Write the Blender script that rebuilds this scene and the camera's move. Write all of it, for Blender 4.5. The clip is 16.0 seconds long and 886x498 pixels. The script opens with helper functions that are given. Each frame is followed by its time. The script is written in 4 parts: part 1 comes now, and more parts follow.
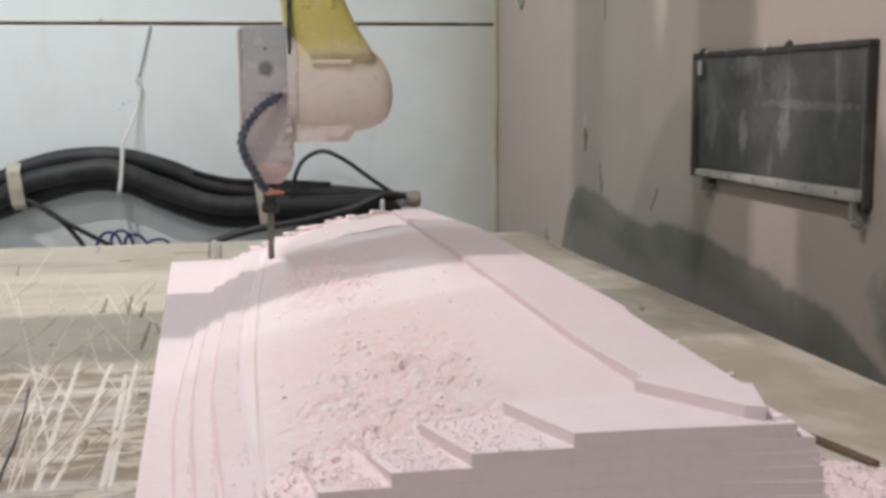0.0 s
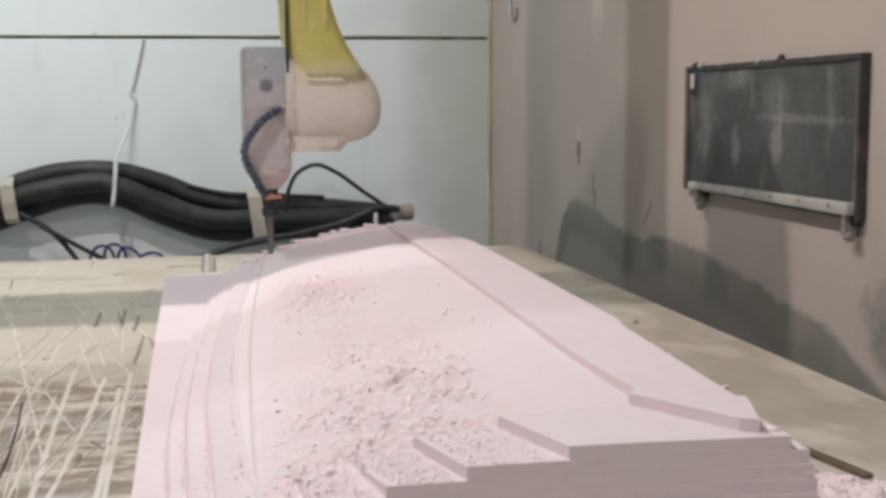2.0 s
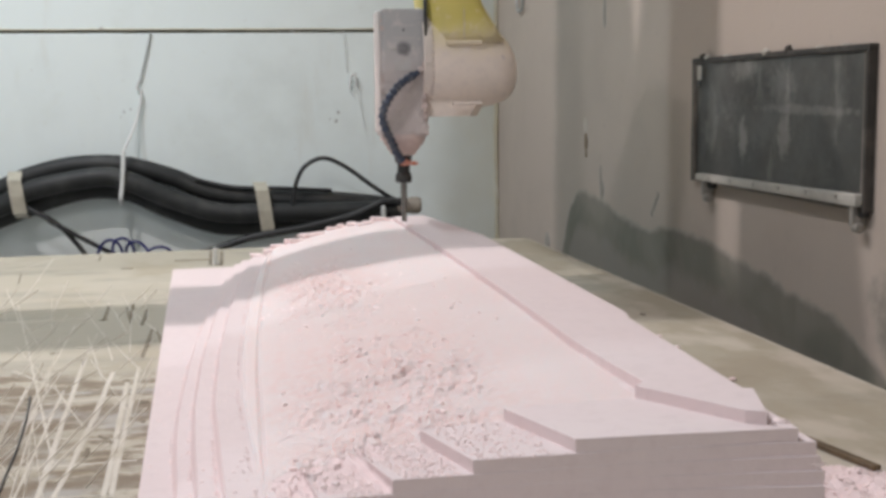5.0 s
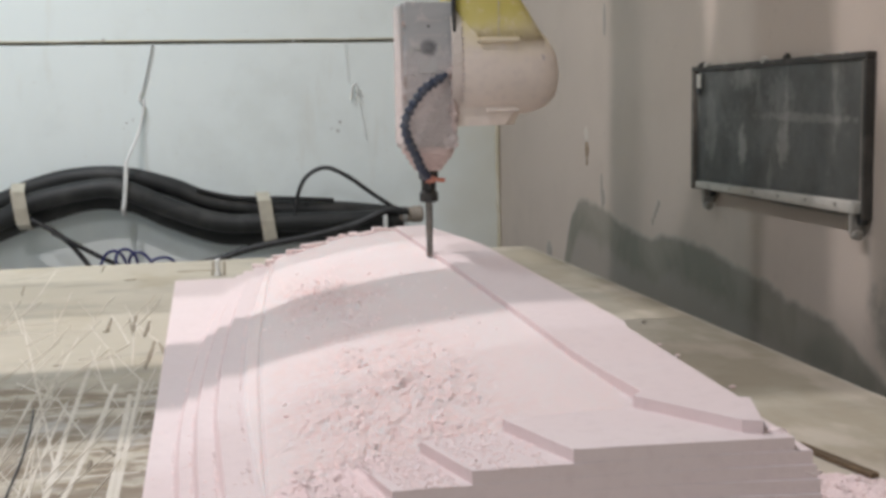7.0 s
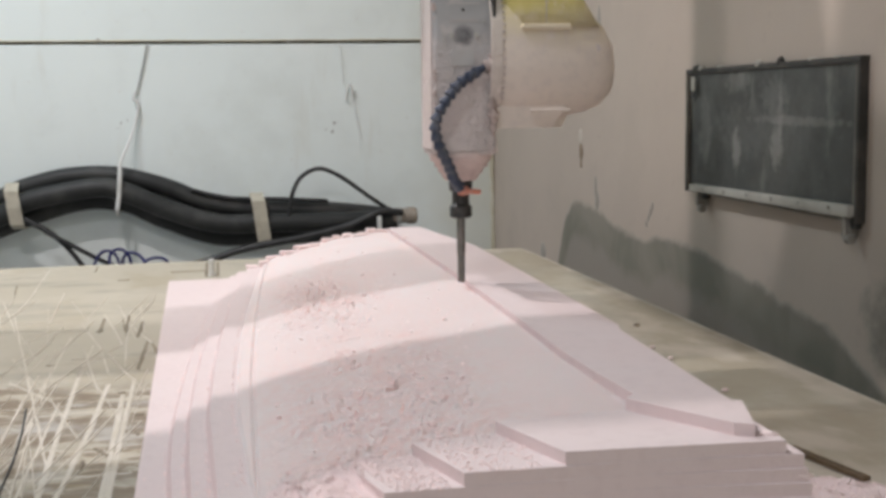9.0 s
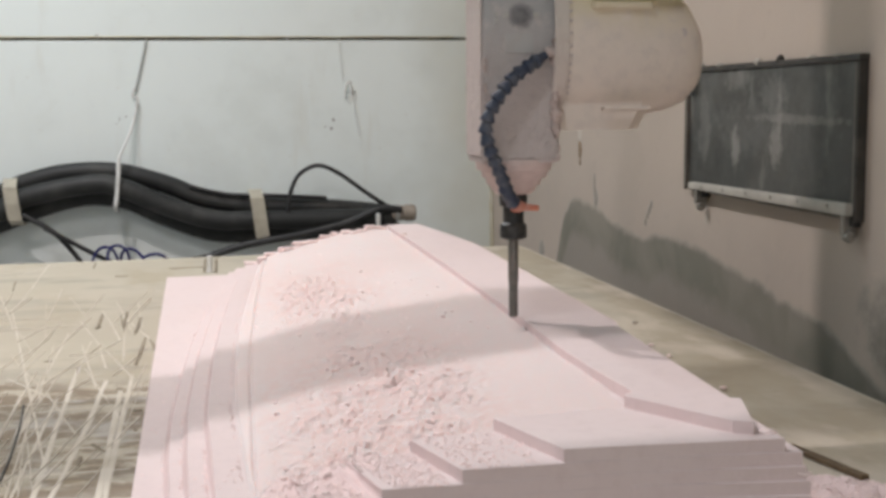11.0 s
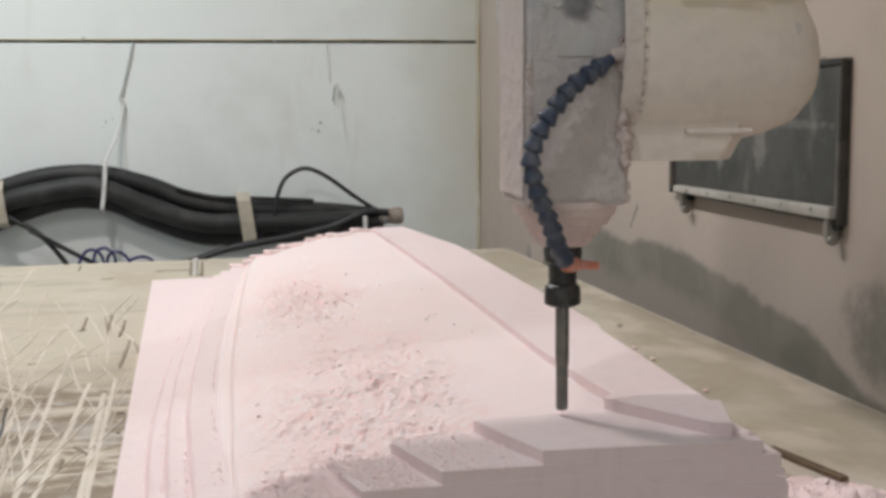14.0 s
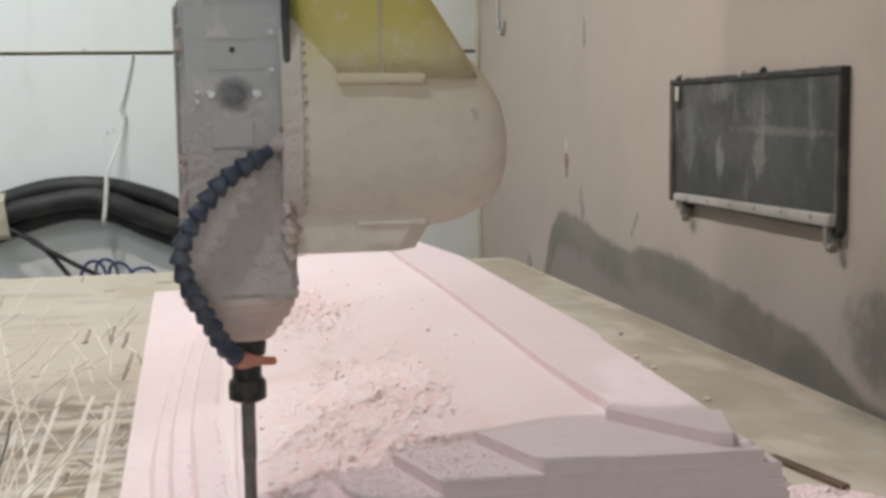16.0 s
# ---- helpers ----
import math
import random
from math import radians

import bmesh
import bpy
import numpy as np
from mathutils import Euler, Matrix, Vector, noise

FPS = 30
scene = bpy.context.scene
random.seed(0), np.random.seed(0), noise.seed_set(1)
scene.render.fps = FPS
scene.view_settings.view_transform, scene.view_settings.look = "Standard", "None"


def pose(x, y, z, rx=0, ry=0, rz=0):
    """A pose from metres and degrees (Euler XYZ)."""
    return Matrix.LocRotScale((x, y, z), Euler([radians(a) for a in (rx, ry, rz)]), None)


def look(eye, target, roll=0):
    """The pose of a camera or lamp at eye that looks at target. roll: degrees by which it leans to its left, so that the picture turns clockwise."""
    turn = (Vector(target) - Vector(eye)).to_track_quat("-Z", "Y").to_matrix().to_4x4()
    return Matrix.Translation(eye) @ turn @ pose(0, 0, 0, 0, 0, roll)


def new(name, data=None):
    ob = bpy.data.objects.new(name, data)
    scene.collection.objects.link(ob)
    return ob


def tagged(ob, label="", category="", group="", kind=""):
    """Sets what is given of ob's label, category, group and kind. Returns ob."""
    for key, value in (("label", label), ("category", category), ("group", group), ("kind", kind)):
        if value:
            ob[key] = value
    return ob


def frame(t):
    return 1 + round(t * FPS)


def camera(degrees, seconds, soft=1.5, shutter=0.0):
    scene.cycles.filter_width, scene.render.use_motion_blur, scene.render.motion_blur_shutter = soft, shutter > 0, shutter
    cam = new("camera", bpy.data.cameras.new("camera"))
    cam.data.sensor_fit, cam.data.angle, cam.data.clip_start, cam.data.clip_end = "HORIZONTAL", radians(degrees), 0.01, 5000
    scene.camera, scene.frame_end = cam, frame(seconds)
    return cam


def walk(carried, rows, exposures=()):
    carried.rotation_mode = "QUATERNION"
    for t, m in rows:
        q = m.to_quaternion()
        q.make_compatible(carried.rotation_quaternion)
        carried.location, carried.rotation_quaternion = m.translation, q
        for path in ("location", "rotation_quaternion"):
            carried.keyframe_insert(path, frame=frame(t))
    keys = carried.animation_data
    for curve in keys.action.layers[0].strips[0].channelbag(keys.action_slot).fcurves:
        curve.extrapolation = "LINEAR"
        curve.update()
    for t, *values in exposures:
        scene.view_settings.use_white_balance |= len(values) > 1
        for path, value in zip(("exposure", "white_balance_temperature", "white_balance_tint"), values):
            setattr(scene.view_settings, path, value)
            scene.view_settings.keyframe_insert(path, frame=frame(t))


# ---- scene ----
cam = camera(38.5, 16.0, soft=3.5)
PATH = [
    (0, (0.077, 0.026, 1.509), (0.473, 1.968, 1.237), -0.3),
    (0.5, (0.075, 0.026, 1.507), (0.477, 1.967, 1.237), -0.2),
    (1, (0.074, 0.018, 1.51), (0.482, 1.958, 1.246), -0.2),
    (1.5, (0.075, 0.013, 1.514), (0.483, 1.954, 1.254), -0.3),
    (2, (0.075, 0.024, 1.509), (0.482, 1.966, 1.258), -0.3),
    (2.5, (0.072, 0.024, 1.508), (0.474, 1.968, 1.263), -0.3),
    (3, (0.075, 0.027, 1.505), (0.469, 1.971, 1.251), -0.2),
    (3.5, (0.073, 0.026, 1.507), (0.471, 1.968, 1.241), -0.3),
    (6, (0.081, 0.018, 1.512), (0.472, 1.962, 1.252), -0.7),
    (6.5, (0.078, 0.012, 1.515), (0.466, 1.957, 1.257), -0.6),
    (7, (0.083, 0.008, 1.519), (0.472, 1.954, 1.268), -1.0),
    (7.5, (0.08, 0.015, 1.515), (0.475, 1.959, 1.263), -0.7),
    (8, (0.078, 0.014, 1.515), (0.481, 1.956, 1.261), -0.5),
    (8.5, (0.082, 0.008, 1.518), (0.485, 1.951, 1.268), -0.5),
    (9, (0.084, 0.007, 1.52), (0.482, 1.951, 1.271), -0.7),
    (11.5, (0.084, 0.01, 1.518), (0.487, 1.953, 1.265), -0.4),
    (12, (0.09, 0.0, 1.522), (0.499, 1.941, 1.271), -0.4),
    (12.5, (0.093, 0.0, 1.52), (0.506, 1.941, 1.273), -0.4),
    (13, (0.089, 0.007, 1.516), (0.505, 1.947, 1.268), -0.3),
    (13.5, (0.087, 0.01, 1.514), (0.503, 1.951, 1.267), -0.1),
    (14, (0.095, 0.002, 1.518), (0.512, 1.942, 1.27), -0.4),
    (14.5, (0.093, -0.002, 1.522), (0.509, 1.939, 1.274), -0.5),
    (15, (0.094, 0.002, 1.519), (0.506, 1.944, 1.276), -0.5),
    (15.5, (0.095, 0.005, 1.517), (0.513, 1.947, 1.283), -0.7),
    (16, (0.092, -0.009, 1.526), (0.508, 1.933, 1.29), -0.8),
]
# the camera's white balance drifts a little
EXPOSURES = [(0, -0.52, 6250, 12), (3.5, -0.53, 6230, 10.8), (7.5, -0.55, 6230, 10.5), (9, -0.55, 6330, 10.7), (12.5, -0.56, 6500, 11.5), (14.5, -0.57, 6420, 10.8), (16, -0.57, 6400, 10.5)]
walk(cam, [(t, look(eye, target, roll)) for t, eye, target, roll in PATH], EXPOSURES)


# ---------------------------------------------------------------- light
world = bpy.data.worlds.new("world")
scene.world = world
world.use_nodes = True
wn = world.node_tree.nodes
sky = wn.new("ShaderNodeTexSky")
sky.sky_type, sky.sun_disc = "NISHITA", False
sky.sun_elevation, sky.sun_rotation = radians(40), radians(200)
wn["Background"].inputs[1].default_value = 0.05
world.node_tree.links.new(sky.outputs[0], wn["Background"].inputs[0])


def area_lamp(name, eye, target, width, height, power, colour):
    data = bpy.data.lights.new(name, "AREA")
    data.shape, data.size, data.size_y = "RECTANGLE", width, height
    data.energy, data.color = power, colour
    ob = new(name, data)
    ob.matrix_world = look(eye, target)
    return ob


# a row of ceiling lamps along the room, plus two added fill lights
LAMP_X, LAMP_Z = -1.05, 4.67
LAMP_Y = (0.2, 2.15, 4.1, 5.8)
for ly, watts, tone in zip(LAMP_Y, (50, 90, 142, 82), ((0.89, 0.95, 1.0), (1.0, 0.93, 0.93), (1.0, 0.89, 0.86), (0.87, 0.97, 1.0))):
    area_lamp("ceiling_lamp_light", (LAMP_X, ly, LAMP_Z - 0.075), (LAMP_X, ly, 0.0), 0.18, 0.10, watts, tone)
area_lamp("fill_light_left", (-3.45, 4.2, 2.0), (1.0, 4.6, 0.9), 4.4, 1.7, 3, (0.74, 0.98, 1.0))
area_lamp("fill_light_rear", (-0.6, -2.4, 2.2), (0.6, 4.0, 1.0), 3.4, 1.6, 46, (0.95, 0.97, 0.95))


# ---------------------------------------------------------------- materials
class Mat:
    """A small node-material builder round one Principled shader."""

    def __init__(self, name, base, rough=0.6, metal=0.0, spec=0.5):
        self.m = bpy.data.materials.new(name)
        self.m.use_nodes = True
        self.n, self.l = self.m.node_tree.nodes, self.m.node_tree.links
        self.p = self.n["Principled BSDF"]
        self.p.inputs["Roughness"].default_value = rough
        self.p.inputs["Metallic"].default_value = metal
        self.p.inputs["Specular IOR Level"].default_value = spec
        self.coord = self.n.new("ShaderNodeTexCoord").outputs["Object"]
        self.colour = self.rgb(base)
        self.height = None

    def rgb(self, c):
        node = self.n.new("ShaderNodeRGB")
        node.outputs[0].default_value = (*c, 1)
        return node.outputs[0]

    def mapped(self, stretch=(1, 1, 1), turn=0.0):
        node = self.n.new("ShaderNodeMapping")
        node.inputs["Scale"].default_value = stretch
        node.inputs["Rotation"].default_value = (0, 0, radians(turn))
        self.l.new(self.coord, node.inputs[0])
        return node.outputs[0]

    def noise(self, scale, detail=4, rough=0.6, stretch=None, turn=0.0, distort=0.0):
        node = self.n.new("ShaderNodeTexNoise")
        node.inputs["Scale"].default_value = scale
        node.inputs["Detail"].default_value = detail
        node.inputs["Roughness"].default_value = rough
        node.inputs["Distortion"].default_value = distort
        self.l.new(self.mapped(stretch, turn) if stretch else self.coord, node.inputs["Vector"])
        return node.outputs[0]

    def axis(self, k):
        node = self.n.new("ShaderNodeSeparateXYZ")
        self.l.new(self.coord, node.inputs[0])
        return node.outputs[k]

    def ramp(self, value, lo, hi, a=0.0, b=1.0):
        node = self.n.new("ShaderNodeMapRange")
        node.interpolation_type = "SMOOTHSTEP"
        for key, v in zip(("From Min", "From Max", "To Min", "To Max"), (lo, hi, a, b)):
            node.inputs[key].default_value = v
        self.l.new(value, node.inputs["Value"])
        return node.outputs[0]

    def math(self, op, a, b):
        node = self.n.new("ShaderNodeMath")
        node.operation = op
        for k, v in enumerate((a, b)):
            if isinstance(v, (int, float)):
                node.inputs[k].default_value = v
            else:
                self.l.new(v, node.inputs[k])
        return node.outputs[0]

    def curve(self, value, points):
        """A free curve of value (0..1), through a few points."""
        node = self.n.new("ShaderNodeFloatCurve")
        c = node.mapping.curves[0]
        c.points[0].location, c.points[1].location = points[0], points[-1]
        for p in points[1:-1]:
            c.points.new(*p)
        node.mapping.update()
        self.l.new(value, node.inputs["Value"])
        return node.outputs[0]

    def blend(self, mask, colour, strength=1.0, mode="MIX"):
        node = self.n.new("ShaderNodeMix")
        node.data_type, node.blend_type = "RGBA", mode
        if strength != 1.0:
            mask = self.math("MULTIPLY", mask, strength)
        self.l.new(mask, node.inputs[0])
        self.l.new(self.colour, node.inputs[6])
        if isinstance(colour, tuple):
            node.inputs[7].default_value = (*colour, 1)
        else:
            self.l.new(colour, node.inputs[7])
        self.colour = node.outputs[2]
        return self

    def vary(self, scale, colour, lo=0.35, hi=0.7, strength=1.0, **more):
        return self.blend(self.ramp(self.noise(scale, **more), lo, hi), colour, strength)

    def bump(self, value, distance, strength=1.0):
        node = self.n.new("ShaderNodeBump")
        node.inputs["Distance"].default_value = distance
        node.inputs["Strength"].default_value = strength
        self.l.new(value, node.inputs["Height"])
        if self.height is not None:
            self.l.new(self.height, node.inputs["Normal"])
        self.height = node.outputs[0]
        return self

    def waxy(self, weight, reach):
        """Light that goes a little way into the stuff and out again."""
        self.p.inputs["Subsurface Weight"].default_value = weight
        self.p.inputs["Subsurface Radius"].default_value = (1.0, 0.75, 0.7)
        self.p.inputs["Subsurface Scale"].default_value = reach
        return self

    def gloss(self, value):
        self.l.new(value, self.p.inputs["Roughness"])
        return self

    def done(self):
        self.l.new(self.colour, self.p.inputs["Base Color"])
        if self.height is not None:
            self.l.new(self.height, self.p.inputs["Normal"])
        return self.m


def plain(name, base, rough=0.6, metal=0.0, second=None, scale=8.0, relief=0.0):
    m = Mat(name, base, rough, metal)
    if second:
        m.vary(scale, second, 0.4, 0.7, 0.8)
    if relief:
        m.bump(m.noise(60, 3), relief, 0.6)
    return m.done()


def foam_material(name, base, dust):
    m = Mat(name, base, 0.92, 0.0, 0.2)
    m.vary(3.0, dust, 0.4, 0.7, 0.6)
    m.vary(45.0, tuple(c * 0.93 for c in base), 0.45, 0.75, 0.7)
    m.bump(m.noise(9, 2), 0.004, 0.25)
    m.bump(m.noise(180, 3), 0.0012, 0.5)
    return m.done()


FOAM = foam_material("pink_foam", (0.70, 0.61, 0.605), (0.71, 0.64, 0.635))
# pinker foam for upright faces and heaps; holds bounced light in its colour
FOAM_SIDE = foam_material("foam_bounce_tint", (0.76, 0.62, 0.61), (0.76, 0.645, 0.635))


def crumb_foam():
    m = Mat("foam_crumbs", (0.84, 0.72, 0.705), 0.92, 0.0, 0.2)
    m.vary(12.0, (0.81, 0.645, 0.625), 0.4, 0.7, 0.8)
    return m.done()


CRUMB = crumb_foam()



def surface_foam():
    """Finished foam with fine crumbs caked on it."""
    m = Mat("milled_pink_foam", (0.65, 0.555, 0.54), 0.92, 0.0, 0.2)
    m.vary(2.2, (0.66, 0.585, 0.575), 0.4, 0.7, 0.7)
    rough = m.ramp(m.noise(4.0, 3), 0.45, 0.62)
    m.vary(70.0, (0.76, 0.61, 0.60), 0.55, 0.8, 0.4)
    x, y = m.axis(0), m.axis(1)
    ragged = m.math("ADD", x, m.math("MULTIPLY", m.math("SUBTRACT", m.noise(7, 4), 0.5), 0.22))
    ragged_y = m.math("ADD", y, m.math("MULTIPLY", m.math("SUBTRACT", m.noise(5, 4), 0.5), 0.7))
    heap = m.math("MULTIPLY", m.math("MULTIPLY", m.ramp(ragged, 0.17, 0.25), m.ramp(ragged, 0.64, 0.48, 0.0, 1.0)), m.ramp(ragged_y, 2.75, 2.15, 0.0, 1.0))
    back = m.math("MULTIPLY", m.math("MULTIPLY", m.ramp(ragged, 0.26, 0.32), m.ramp(ragged, 0.60, 0.46, 0.0, 1.0)), m.math("MULTIPLY", m.ramp(ragged_y, 2.65, 2.9), m.ramp(ragged_y, 3.7, 3.2, 0.0, 1.0)))
    caked = m.math("MAXIMUM", heap, m.math("MULTIPLY", back, 1.0))
    m.blend(m.math("MULTIPLY", caked, m.ramp(m.noise(38, 5, 0.7), 0.38, 0.62)), (0.66, 0.49, 0.465), 0.6)
    fine = m.math("MULTIPLY", m.noise(95, 5, 0.7), m.math("ADD", m.math("MULTIPLY", caked, 0.9), m.math("MULTIPLY", rough, 0.12)))
    m.bump(fine, 0.004, 0.6)
    return m.waxy(0.85, 0.010).done()


FOAM_TOP = surface_foam()


def blob(m, y, z, w, h, soft=0.9, grain=34, rag=3.6):
    """A soft smear on an upright board, about (y, z)."""
    dy = m.math("DIVIDE", m.math("SUBTRACT", m.axis(1), y), w)
    dz = m.math("DIVIDE", m.math("SUBTRACT", m.axis(2), z), h)
    far = m.math("ADD", m.math("MULTIPLY", dy, dy), m.math("MULTIPLY", dz, dz))
    far = m.math("ADD", far, m.math("MULTIPLY", m.math("SUBTRACT", m.noise(grain, 5, 0.7), 0.5), rag))
    return m.ramp(far, 1.3, 1.3 - soft * 1.4, 0.0, 1.0)


def plaster():
    m = Mat("damp_plaster", (0.50, 0.43, 0.37), 0.85, 0.0, 0.3)
    m.vary(0.9, (0.53, 0.46, 0.395), 0.35, 0.65, 0.8)
    m.vary(2.7, (0.45, 0.39, 0.335), 0.45, 0.7, 0.5, detail=6)
    y, z = m.axis(1), m.axis(2)
    # upper edge of the damp patch along the wall
    node = m.n.new("ShaderNodeMapRange")
    node.inputs["From Min"].default_value, node.inputs["From Max"].default_value = 2.6, 6.2
    m.l.new(y, node.inputs["Value"])
    edge = m.curve(node.outputs[0], [(0, 0.60), (0.15, 0.75), (0.22, 0.83), (0.33, 0.88), (0.44, 0.935), (0.54, 0.955), (0.62, 0.92), (0.70, 0.925), (0.78, 0.985), (0.83, 1.0), (0.87, 1.0), (0.905, 0.93), (0.93, 0.82), (0.955, 0.66), (1, 0.50)])
    rag = m.math("MULTIPLY", m.math("SUBTRACT", m.noise(5.0, 6, 0.65), 0.5), 0.10)
    height = m.math("SUBTRACT", m.math("ADD", edge, rag), z)
    damp = m.ramp(height, -0.012, 0.03)
    low = m.ramp(m.noise(2.3, 3, distort=0.6), 0.42, 0.62, 1.0, 0.78)
    m.blend(m.math("MULTIPLY", damp, low), (0.21, 0.203, 0.168), 0.94)
    m.blend(blob(m, 2.91, 0.88, 0.24, 0.16, 0.9, 7, 2.4), (0.19, 0.188, 0.16), 0.8)
    deep = m.ramp(height, 0.02, 0.22)
    m.blend(m.math("MULTIPLY", deep, m.ramp(m.noise(1.6, 2), 0.35, 0.6)), (0.17, 0.166, 0.137), 0.5)
    dry = m.ramp(m.math("ADD", height, m.math("MULTIPLY", m.math("SUBTRACT", m.noise(3.2, 5), 0.5), 0.16)), 0.13, 0.22)
    m.blend(dry, (0.32, 0.285, 0.25), 0.85)
    m.vary(14.0, (0.40, 0.34, 0.30), 0.62, 0.75, 0.3)
    m.bump(m.noise(3.0, 4), 0.02, 0.3).bump(m.noise(60, 4), 0.002, 0.4)
    return m.done()


PLASTER = plaster()


def wall_sheet():
    m = Mat("white_wall_panel", (0.815, 0.89, 0.88), 0.55, 0.0, 0.35)
    m.vary(0.8, (0.84, 0.905, 0.89), 0.35, 0.65, 0.7)
    m.vary(3.0, (0.765, 0.82, 0.795), 0.5, 0.75, 0.4, stretch=(1, 1, 0.35))
    x = m.axis(0)
    # yellower and darker towards the corner joint
    m.blend(m.ramp(m.math("ADD", x, m.math("MULTIPLY", m.noise(2, 3), 0.5)), 1.55, 2.2), (0.54, 0.52, 0.42), 0.62)
    m.vary(2.6, (0.62, 0.56, 0.48), 0.66, 0.78, 0.35)
    m.vary(1.7, (0.70, 0.755, 0.73), 0.50, 0.70, 0.45, detail=7)
    m.vary(4.5, (0.72, 0.74, 0.69), 0.58, 0.72, 0.4, detail=5, stretch=(1.3, 1, 0.22))
    m.vary(26.0, (0.60, 0.58, 0.53), 0.72, 0.78, 0.4, detail=2)
    m.bump(m.noise(1.2, 2), 0.01, 0.25).bump(m.noise(90, 2), 0.0006, 0.3)
    return m.done()


SHEET = wall_sheet()


def table_material():
    m = Mat("scarred_plywood", (0.44, 0.41, 0.33), 0.75, 0.0, 0.3)
    m.vary(1.6, (0.49, 0.46, 0.38), 0.4, 0.65, 0.9, detail=5)
    m.vary(3.2, (0.37, 0.325, 0.235), 0.52, 0.70, 0.6, detail=6, stretch=(1, 0.45, 1))
    x, y = m.axis(0), m.axis(1)
    left = m.ramp(x, 0.15, 0.35, 1.0, 0.0)
    near = m.ramp(m.math("ADD", y, m.math("MULTIPLY", m.noise(3.0, 3), 1.1)), 3.30, 3.55, 1.0, 0.0)
    worn = m.ramp(m.noise(6.5, 6, 0.75, stretch=(0.9, 2.0, 1)), 0.42, 0.52)
    m.blend(m.math("MULTIPLY", m.math("MULTIPLY", left, near), worn), (0.19, 0.15, 0.105), 0.9)
    grey = m.ramp(m.noise(4.5, 4, stretch=(1, 1.6, 1)), 0.52, 0.66)
    m.blend(m.math("MULTIPLY", m.math("MULTIPLY", left, near), grey), (0.44, 0.43, 0.40), 0.75)
    m.vary(9.0, (0.30, 0.25, 0.16), 0.62, 0.74, 0.6, stretch=(0.6, 2.2, 1))
    m.vary(4.0, (0.31, 0.29, 0.24), 0.52, 0.66, 0.6, detail=6, stretch=(0.5, 1.5, 1))
    m.vary(22.0, (0.26, 0.23, 0.17), 0.60, 0.70, 0.45, detail=4, stretch=(0.35, 1.6, 1))
    right = m.ramp(x, 0.8, 0.95)
    m.blend(m.math("MULTIPLY", right, m.ramp(m.noise(2.2, 5, stretch=(1.5, 0.8, 1)), 0.42, 0.60)), (0.36, 0.315, 0.235), 0.75)
    m.blend(m.math("MULTIPLY", right, m.ramp(m.noise(3.1, 4, stretch=(1.5, 0.8, 1), turn=20), 0.50, 0.66)), (0.54, 0.49, 0.41), 0.8)
    m.bump(m.noise(5, 5), 0.004, 0.4).bump(m.noise(140, 3, stretch=(1, 0.2, 1)), 0.0012, 0.5)
    return m.done()


TABLE = table_material()
CUT = plain("fresh_cut_wood", (0.60, 0.57, 0.50), 0.8, 0.0, (0.48, 0.445, 0.36), 9.0)
DARK_CUT = plain("dirty_groove", (0.20, 0.17, 0.125), 0.85, 0.0, (0.34, 0.30, 0.225), 12.0)
CONCRETE = plain("concrete", (0.26, 0.25, 0.235), 0.85, 0.0, (0.34, 0.33, 0.31), 2.0, 0.002)
CEILING = plain("ceiling_paint", (0.28, 0.285, 0.28), 0.8, 0.0, (0.24, 0.245, 0.24), 1.5)
STEEL_LEG = plain("painted_steel", (0.18, 0.19, 0.20), 0.5, 0.4, (0.24, 0.23, 0.22), 12)


def rubber():
    m = Mat("black_hose_rubber", (0.022, 0.024, 0.024), 0.55, 0.0, 0.4)
    m.vary(5.0, (0.085, 0.085, 0.08), 0.45, 0.75, 0.6)
    m.bump(m.noise(40, 2), 0.001, 0.4)
    return m.done()


HOSE = rubber()
CABLE = plain("black_cable_sheath", (0.02, 0.021, 0.022), 0.5, 0.0, (0.05, 0.05, 0.05), 20)
BLUE_COIL = plain("blue_polyurethane", (0.025, 0.03, 0.13), 0.35, 0.0, (0.04, 0.045, 0.17), 15)
TAPE = plain("beige_tape", (0.50, 0.47, 0.38), 0.5, 0.0, (0.40, 0.37, 0.30), 14, 0.001)
TIE = plain("white_nylon", (0.74, 0.75, 0.73), 0.45, 0.0, (0.62, 0.63, 0.60), 25)
WIRE = plain("grey_wire", (0.42, 0.43, 0.42), 0.5, 0.3, (0.52, 0.52, 0.50), 25)
GAP = plain("dark_joint", (0.09, 0.09, 0.07), 0.9, 0.0, (0.22, 0.21, 0.16), 6)
BROWN = plain("brown_fitting", (0.29, 0.25, 0.205), 0.6, 0.0, (0.38, 0.34, 0.29), 20)
TRIM = plain("yellowed_filler", (0.52, 0.48, 0.36), 0.7, 0.0, (0.62, 0.60, 0.52), 6)


